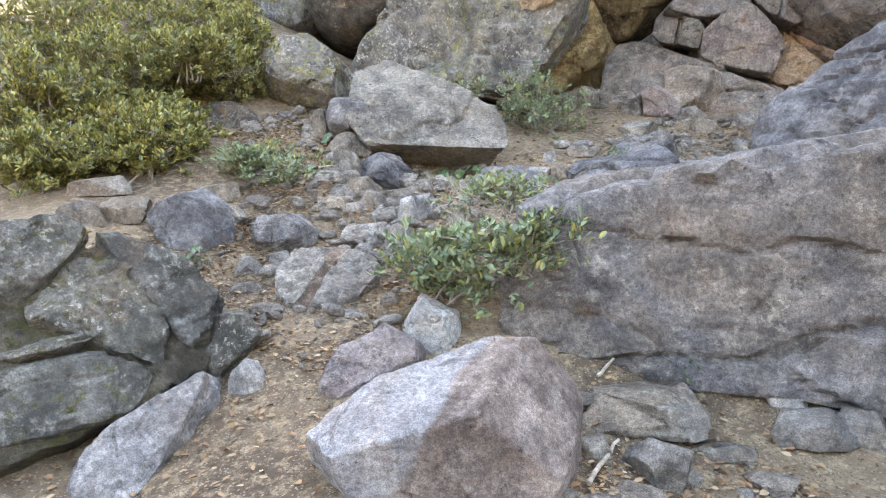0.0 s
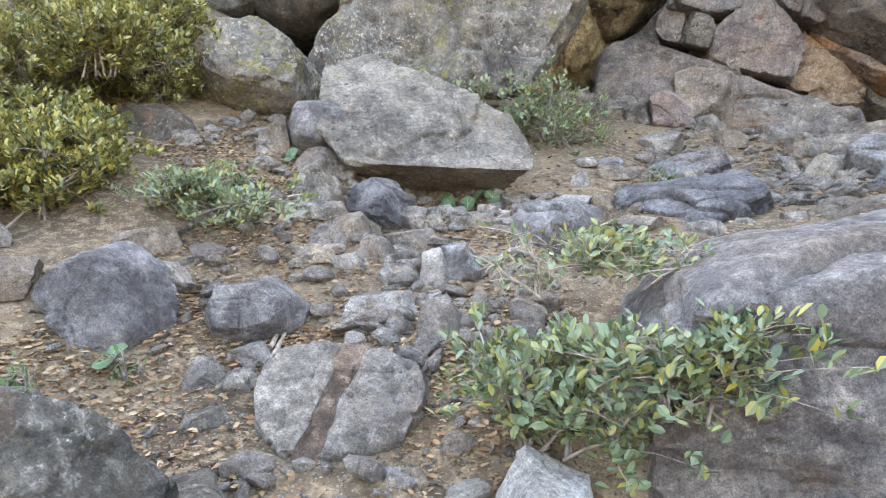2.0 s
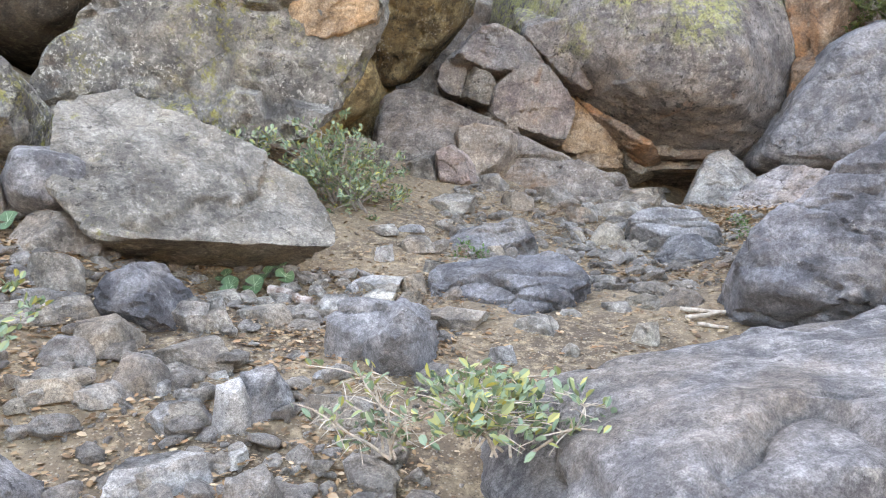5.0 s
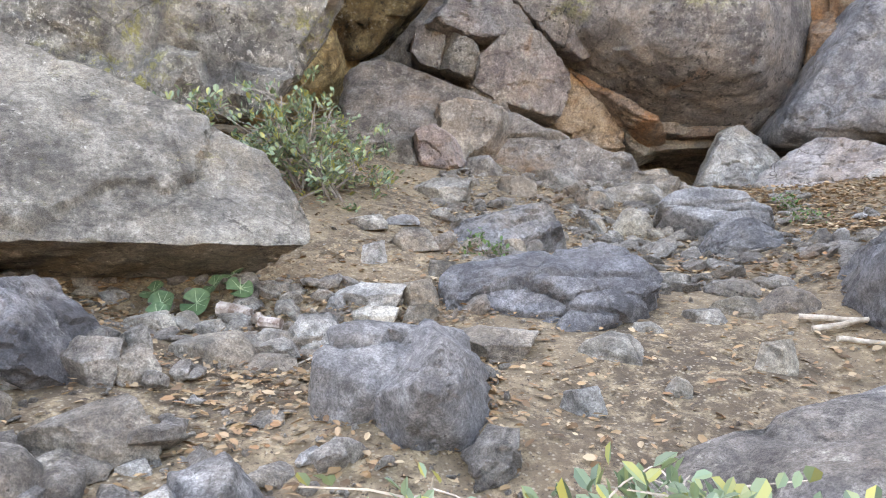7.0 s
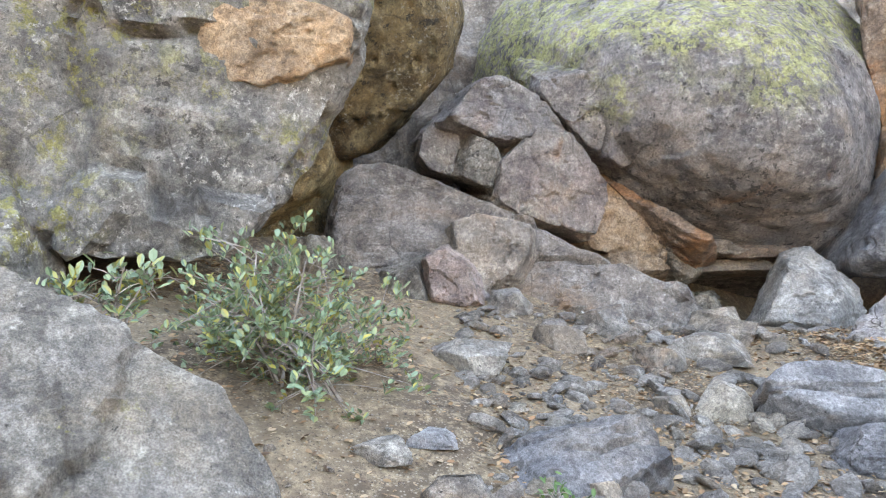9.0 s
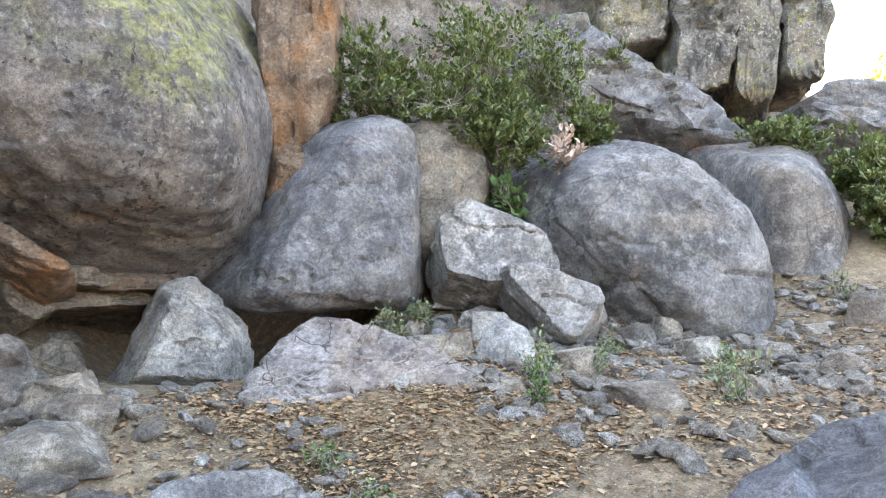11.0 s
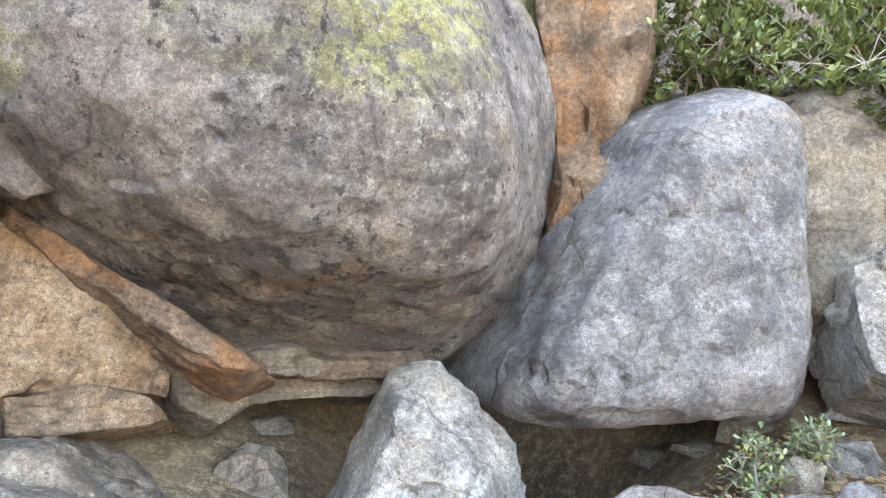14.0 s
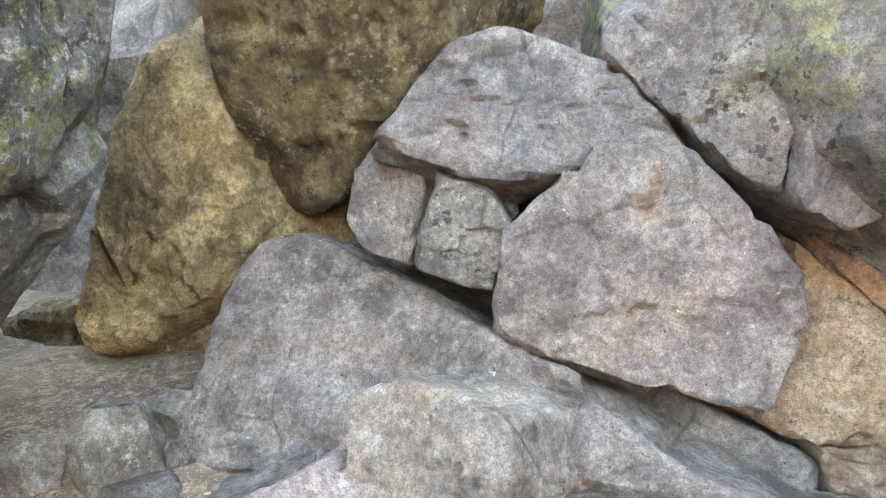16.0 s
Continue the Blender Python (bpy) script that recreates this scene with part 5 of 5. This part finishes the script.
shrub(-7.9, 6.4, top(-7.9, 6.4), 2.0, 1.7, 1.1, 6000, "low yellow-green shrub on the rocky slope", hill_leaf, 133, 0.048)
shrub(-3.1, 3.55, top(-3.1, 3.55), 0.9, 0.77, 0.55, 6000, "low yellow-green shrub on the rocky slope", hill_leaf, 134, 0.048)
shrub(-1.39, 4.05, 1.12, 1.0, 0.76, 0.36, 3000, "low spreading shrub beside loose stones", shrub_leaf, 34, 0.042)
shrub(1.0, 2.94, 0.46, 0.72, 0.5, 0.42, 1700, "sprawling green shrub growing against a long boulder", shrub_leaf, 61, 0.05)
shrub(1.47, 2.98, 0.64, 0.8, 0.4, 0.33, 1400, "sprawling green shrub growing against a long boulder", shrub_leaf, 62, 0.05, hang=0.12)
shrub(1.12, 3.62, 0.94, 0.72, 0.5, 0.2, 700, "thin green shrub rooted at the rim of a boulder", shrub_leaf, 63, 0.046, bare=1)
shrub(0.72, 3.75, 0.86, 0.4, 0.35, 0.26, 110, "half-bare bleached shrub with few leaves", shrub_leaf, 64, 0.04, bare=1)
shrub(-0.14, 7.17, 1.57, 1.05, 0.80, 0.8, 3600, "leafy shrub beside the flat boulder", shrub_leaf, 35, 0.045)
shrub(-0.72, 6.45, 1.98, 0.3, 0.3, 0.26, 220, "small green sprig behind the flat boulder", shrub_leaf, 66, 0.046)
shrub(5.74, 10.28, 3.74, 1.11, 0.89, 0.93, 6300, "dark green shrub spilling over the boulders", green_leaf, 36, 0.055, hang=0.15)
shrub(6.48, 9.69, 3.58, 1.33, 1.06, 1.16, 9000, "dark green shrub spilling over the boulders", green_leaf, 37, 0.055, hang=0.15)
shrub(6.45, 9.24, 3.39, 0.73, 0.59, 0.73, 3900, "dark green shrub spilling over the boulders", green_leaf, 38, 0.055, hang=0.15)
shrub(7.35, 8.87, 3.64, 0.76, 0.61, 0.58, 3900, "dark green shrub spilling over the boulders", green_leaf, 39, 0.055, hang=0.15)
shrub(7.72, 9.53, 4.28, 0.92, 0.73, 0.97, 2250, "dark green shrub spilling over the boulders", green_leaf, 40, 0.055, hang=0.15)
shrub(6.93, 9.82, 4.52, 1.29, 1.03, 0.92, 2700, "dark green shrub spilling over the boulders", green_leaf, 41, 0.055, hang=0.15)
shrub(8.84, 9.28, 4.56, 0.75, 0.60, 0.69, 1350, "dark green shrub spilling over the boulders", green_leaf, 42, 0.055, hang=0.15)
shrub(9.61, 7.59, 3.79, 1.14, 0.91, 0.43, 5250, "dense green shrub on a shaded ledge", green_leaf, 43, 0.06)
shrub(9.61, 6.74, 3.13, 0.97, 0.78, 0.74, 6750, "dense green shrub on a shaded ledge", green_leaf, 44, 0.06)
shrub(9.50, 6.46, 2.69, 0.89, 0.71, 0.69, 5250, "dense green shrub on a shaded ledge", green_leaf, 45, 0.06)
shrub(10.56, 6.00, 2.76, 1.28, 1.03, 1.28, 2700, "dense green shrub on a shaded ledge", green_leaf, 46, 0.06)
shrub(6.53, 9.15, 2.74, 0.56, 0.45, 0.66, 420, "leafy green herb filling a gap between boulders", herb_leaf, 47, 0.07, name="herb")
shrub(5.08, 9.36, top(5.08, 9.36), 0.42, 0.3, 0.34, 520, "small leafy green herb between stones", shrub_leaf, 48, 0.032, name="herb")
shrub(5.42, 9.24, top(5.42, 9.24), 0.4, 0.3, 0.36, 520, "small leafy green herb between stones", shrub_leaf, 148, 0.032, name="herb")
shrub(4.93, 7.81, 1.67, 0.36, 0.29, 0.31, 420, "small leafy green herb between stones", shrub_leaf, 49, 0.03, name="herb")
shrub(4.53, 7.57, 1.62, 0.20, 0.16, 0.28, 260, "small leafy green herb between stones", herb_leaf, 50, 0.03, name="herb")
shrub(8.01, 6.70, 2.16, 0.31, 0.25, 0.39, 160, "small leafy green herb between stones", herb_leaf, 51, 0.03, name="herb")
shrub(6.03, 7.95, 1.73, 0.31, 0.25, 0.18, 160, "small leafy green herb between stones", herb_leaf, 52, 0.03, name="herb")
shrub(4.90, 9.14, 1.72, 0.31, 0.25, 0.19, 140, "small leafy green herb between stones", herb_leaf, 53, 0.03, name="herb")
shrub(6.04, 7.03, 1.70, 0.30, 0.24, 0.20, 160, "small leafy green herb between stones", herb_leaf, 54, 0.03, name="herb")
shrub(5.16, 6.67, 1.69, 0.37, 0.29, 0.27, 420, "small leafy green herb between stones", shrub_leaf, 55, 0.03, name="herb")
shrub(5.34, 7.68, 1.69, 0.21, 0.17, 0.24, 180, "small leafy green herb between stones", shrub_leaf, 56, 0.03, name="herb")
shrub(0.88, 6.51, 1.22, 0.20, 0.16, 0.17, 150, "small leafy green herb between stones", herb_leaf, 57, 0.03, name="herb")
shrub(3.33, 7.68, 1.34, 0.32, 0.26, 0.13, 110, "small leafy green herb between stones", herb_leaf, 58, 0.03, name="herb")
shrub(-0.70, 2.66, 0.55, 0.19, 0.15, 0.16, 60, "small leafy green herb between stones", herb_leaf, 59, 0.03, name="herb")
shrub(2.26, 3.19, 0.05, 0.20, 0.16, 0.15, 120, "small leafy green herb between stones", herb_leaf, 60, 0.03, name="herb")
shrub(-0.88, 2.34, 0.56, 0.16, 0.13, 0.16, 60, "small leafy green herb between stones", herb_leaf, 61, 0.03, name="herb")
shrub(-0.68, 2.22, 0.46, 0.13, 0.11, 0.19, 60, "small leafy green herb between stones", herb_leaf, 62, 0.03, name="herb")
shrub(3.36, 8.01, 1.40, 0.31, 0.25, 0.14, 120, "small leafy green herb between stones", herb_leaf, 63, 0.03, name="herb")
shrub(6.85, 8.88, 3.35, 0.48, 0.38, 0.39, 260, "clump of dead papery brown leaves on a ledge", dead_leaf, 64, 0.07, name="dead_leaves")
ginger(-0.60, 5.66, 0.135, 229)
ginger(-0.47, 5.72, 0.145, 317)
ginger(-0.31, 5.80, 0.128, 394)
ginger(-0.34, 5.92, 0.119, 426)
ginger(-0.66, 5.74, 0.111, 274)
ginger(-0.40, 5.83, 0.107, 404)
ginger(-0.57, 5.52, 0.116, 214)
ginger(-1.70, 5.17, 0.142, 9)
ginger(-0.77, 2.69, 0.150, 12)
log((-0.35, 5.67), (-0.03, 5.47), 0.036, log_bark, "short weathered log with peeling bark", "log", 0.03)
log((-1.34, 4.40), (-1.21, 4.91), 0.009, pale_wood, "bleached dry stick on the dirt", "stick", 0.03)
log((-1.21, 4.91), (-0.92, 5.49), 0.010, pale_wood, "bleached dry stick on the dirt", "stick", 0.03)
log((-0.32, 3.11), (-0.38, 3.32), 0.010, pale_wood, "bleached dry stick on the dirt", "stick", 0.03)
log((-0.29, 3.12), (-0.40, 3.32), 0.006, pale_wood, "bleached dry stick on the dirt", "stick", 0.03)
log((0.13, 5.13), (0.28, 5.40), 0.004, pale_wood, "bleached dry stick on the dirt", "stick", 0.03)
log((7.05, 8.30), (7.01, 8.07), 0.020, pale_wood, "bleached dry stick on the dirt", "stick", 0.03)
log((2.17, 5.48), (2.39, 5.37), 0.014, pale_wood, "bleached dry stick on the dirt", "stick", 0.03)
log((2.17, 5.37), (2.45, 5.36), 0.014, pale_wood, "bleached dry stick on the dirt", "stick", 0.03)
log((2.20, 5.26), (2.34, 5.18), 0.012, pale_wood, "bleached dry stick on the dirt", "stick", 0.03)
log((2.19, 2.13), (2.17, 2.58), 0.011, pale_wood, "bleached dry stick on the dirt", "stick", 0.03)
log((1.94, 2.97), (1.97, 3.14), 0.010, pale_wood, "bleached dry stick on the dirt", "stick", 0.03)
log((-2.12, 3.08), (-2.42, 3.58), 0.008, pale_wood, "bleached dry stick on the dirt", "stick", 0.03)
log((-0.36, 3.17), (-0.45, 3.37), 0.012, pale_wood, "bleached dry stick on the dirt", "stick", 0.03)
tree(27.1, 9.7, 7, 1440)
tree(31.1, 9.2, 9, 1500)
tree(25.4, 7.9, 7, 1545)
tree(29.3, 7.2, 8, 1610)
tree(40.5, 10.9, 10, 1470)


# ---------------------------------------------------------------- rubble, gravel and leaf litter
ZONES = [(-1.5, 3.2, 0.9, 6.0, 70), (0.6, 6.0, 3.6, 9.6, 120), (4.2, 6.0, 8.4, 8.5, 130), (-1.2, 2.2, 1.0, 3.4, 24), (1.6, 0.9, 4.5, 2.8, 36), (-2.6, 4.4, -0.8, 6.2, 30)]


def scatter_stones():
    rng = random.Random(77)
    for x0, y0, x1, y1, count in ZONES:
        for _ in range(int(count * 0.38)):
            x, y = rng.uniform(x0, x1), rng.uniform(y0, y1)
            w = 0.06 + 0.09 * rng.random() ** 2
            stone(x, y, w * rng.uniform(0.9, 1.6), w * rng.uniform(0.8, 1.2), w * rng.uniform(0.35, 0.8), rng.uniform(0, 360), rng.randrange(10), rng.choice((grey, pale, pale, tan)))


def broken(rng):
    """A small angular chip of unit size."""
    dirs, tris = ball(2)
    total = np.zeros(len(dirs))
    for _ in range(9):
        n = np.array((rng.gauss(0, 1), rng.gauss(0, 1), rng.gauss(0, 1)))
        total += np.clip(dirs @ (n / np.linalg.norm(n)) / rng.uniform(0.5, 1), 0, None) ** 30
    total += np.abs(dirs[:, 0]) ** 30 + np.abs(dirs[:, 1]) ** 30 + np.abs(dirs[:, 2]) ** 30
    return dirs * (total ** (-1 / 30))[:, None], tris


def scatter_rubble():
    rng = random.Random(76)
    chips = [broken(rng) for _ in range(14)]
    verts, faces = [], []
    for x0, y0, x1, y1, count in ZONES:
        for _ in range(count * 15):
            x, y = rng.uniform(x0, x1), rng.uniform(y0, y1)
            if noise.noise(Vector((x * 1.1, y * 1.1, 8))) < rng.uniform(-0.6, 0.3):
                continue
            v, tris = chips[rng.randrange(14)]
            r = 0.012 + 0.075 * rng.random() ** 3
            turn = np.array(pose(0, 0, 0, rng.gauss(0, 20), rng.gauss(0, 20), rng.uniform(0, 360)).to_3x3())
            pts = (v * np.array([rng.uniform(0.8, 1.5), 1, rng.uniform(0.35, 0.75)]) * r) @ turn.T + np.array([x, y, top(x, y) + r * 0.2])
            b = len(verts)
            verts.extend(map(tuple, pts))
            faces.extend([(b + q[0], b + q[1], b + q[2]) for q in tris])
    tagged(new("rubble", mesh_of("rubble", verts, faces, gravel_mat, False)), "angular grey and tan rubble littering the slope", "rubble", kind="stuff")


def scatter_gravel():
    rng = random.Random(78)
    chips = [broken(rng) for _ in range(8)]
    verts, faces = [], []
    for _ in range(4500):
        x0, y0, x1, y1, _n = ZONES[rng.randrange(4)] if rng.random() < 0.75 else (-1.5, 1.2, 8.0, 9.5, 0)
        x, y = rng.uniform(x0, x1), rng.uniform(y0, y1)
        r = 0.006 + 0.016 * rng.random() ** 2
        m = pose(0, 0, 0, rng.uniform(0, 360), rng.uniform(0, 360), 0).to_3x3()
        k = np.array([rng.uniform(0.6, 1.3), rng.uniform(0.6, 1.2), rng.uniform(0.35, 0.8)])
        dirs, tris = chips[rng.randrange(8)]
        pts = (dirs * k * r) @ np.array(m) + np.array([x, y, top(x, y) + r * 0.25])
        b = len(verts)
        verts.extend(map(tuple, pts))
        faces.extend([(b + f[0], b + f[1], b + f[2]) for f in tris])
    tagged(new("gravel", mesh_of("gravel", verts, faces, gravel_mat, False)), "loose grey and tan gravel scattered over the dirt", "gravel", kind="stuff")


def scatter_litter():
    rng = random.Random(79)
    verts, faces = [], []
    for _ in range(140000):
        x0, y0, x1, y1, _n = ZONES[rng.randrange(len(ZONES))] if rng.random() < 0.6 else (-1.6, 1.0, 8.4, 9.6, 0)
        if rng.random() < 0.25:
            x0, y0, x1, y1 = 3.2, 7.0, 7.0, 9.6
        x, y = rng.uniform(x0, x1), rng.uniform(y0, y1)
        if noise.noise(Vector((x * 1.3, y * 1.3, 3))) < rng.uniform(-0.7, 0.25):
            continue
        a = rng.uniform(0, math.tau)
        way = Vector((math.cos(a), math.sin(a), rng.uniform(-0.25, 0.35))).normalized()
        s = 0.014 + 0.036 * rng.random() ** 1.5
        leaf(verts, faces, Vector((x, y, top(x, y) + rng.uniform(0.002, 0.02))), way, Vector((rng.uniform(-0.6, 0.6), rng.uniform(-0.6, 0.6), 1)), s, s * rng.uniform(0.35, 0.7))
    tagged(new("leaf_litter", mesh_of("leaf_litter", verts, faces, dry_leaf, False)), "dry tan and brown fallen leaves on the dirt", "leaves", kind="stuff")


scatter_stones()
scatter_rubble()
scatter_gravel()
scatter_litter()
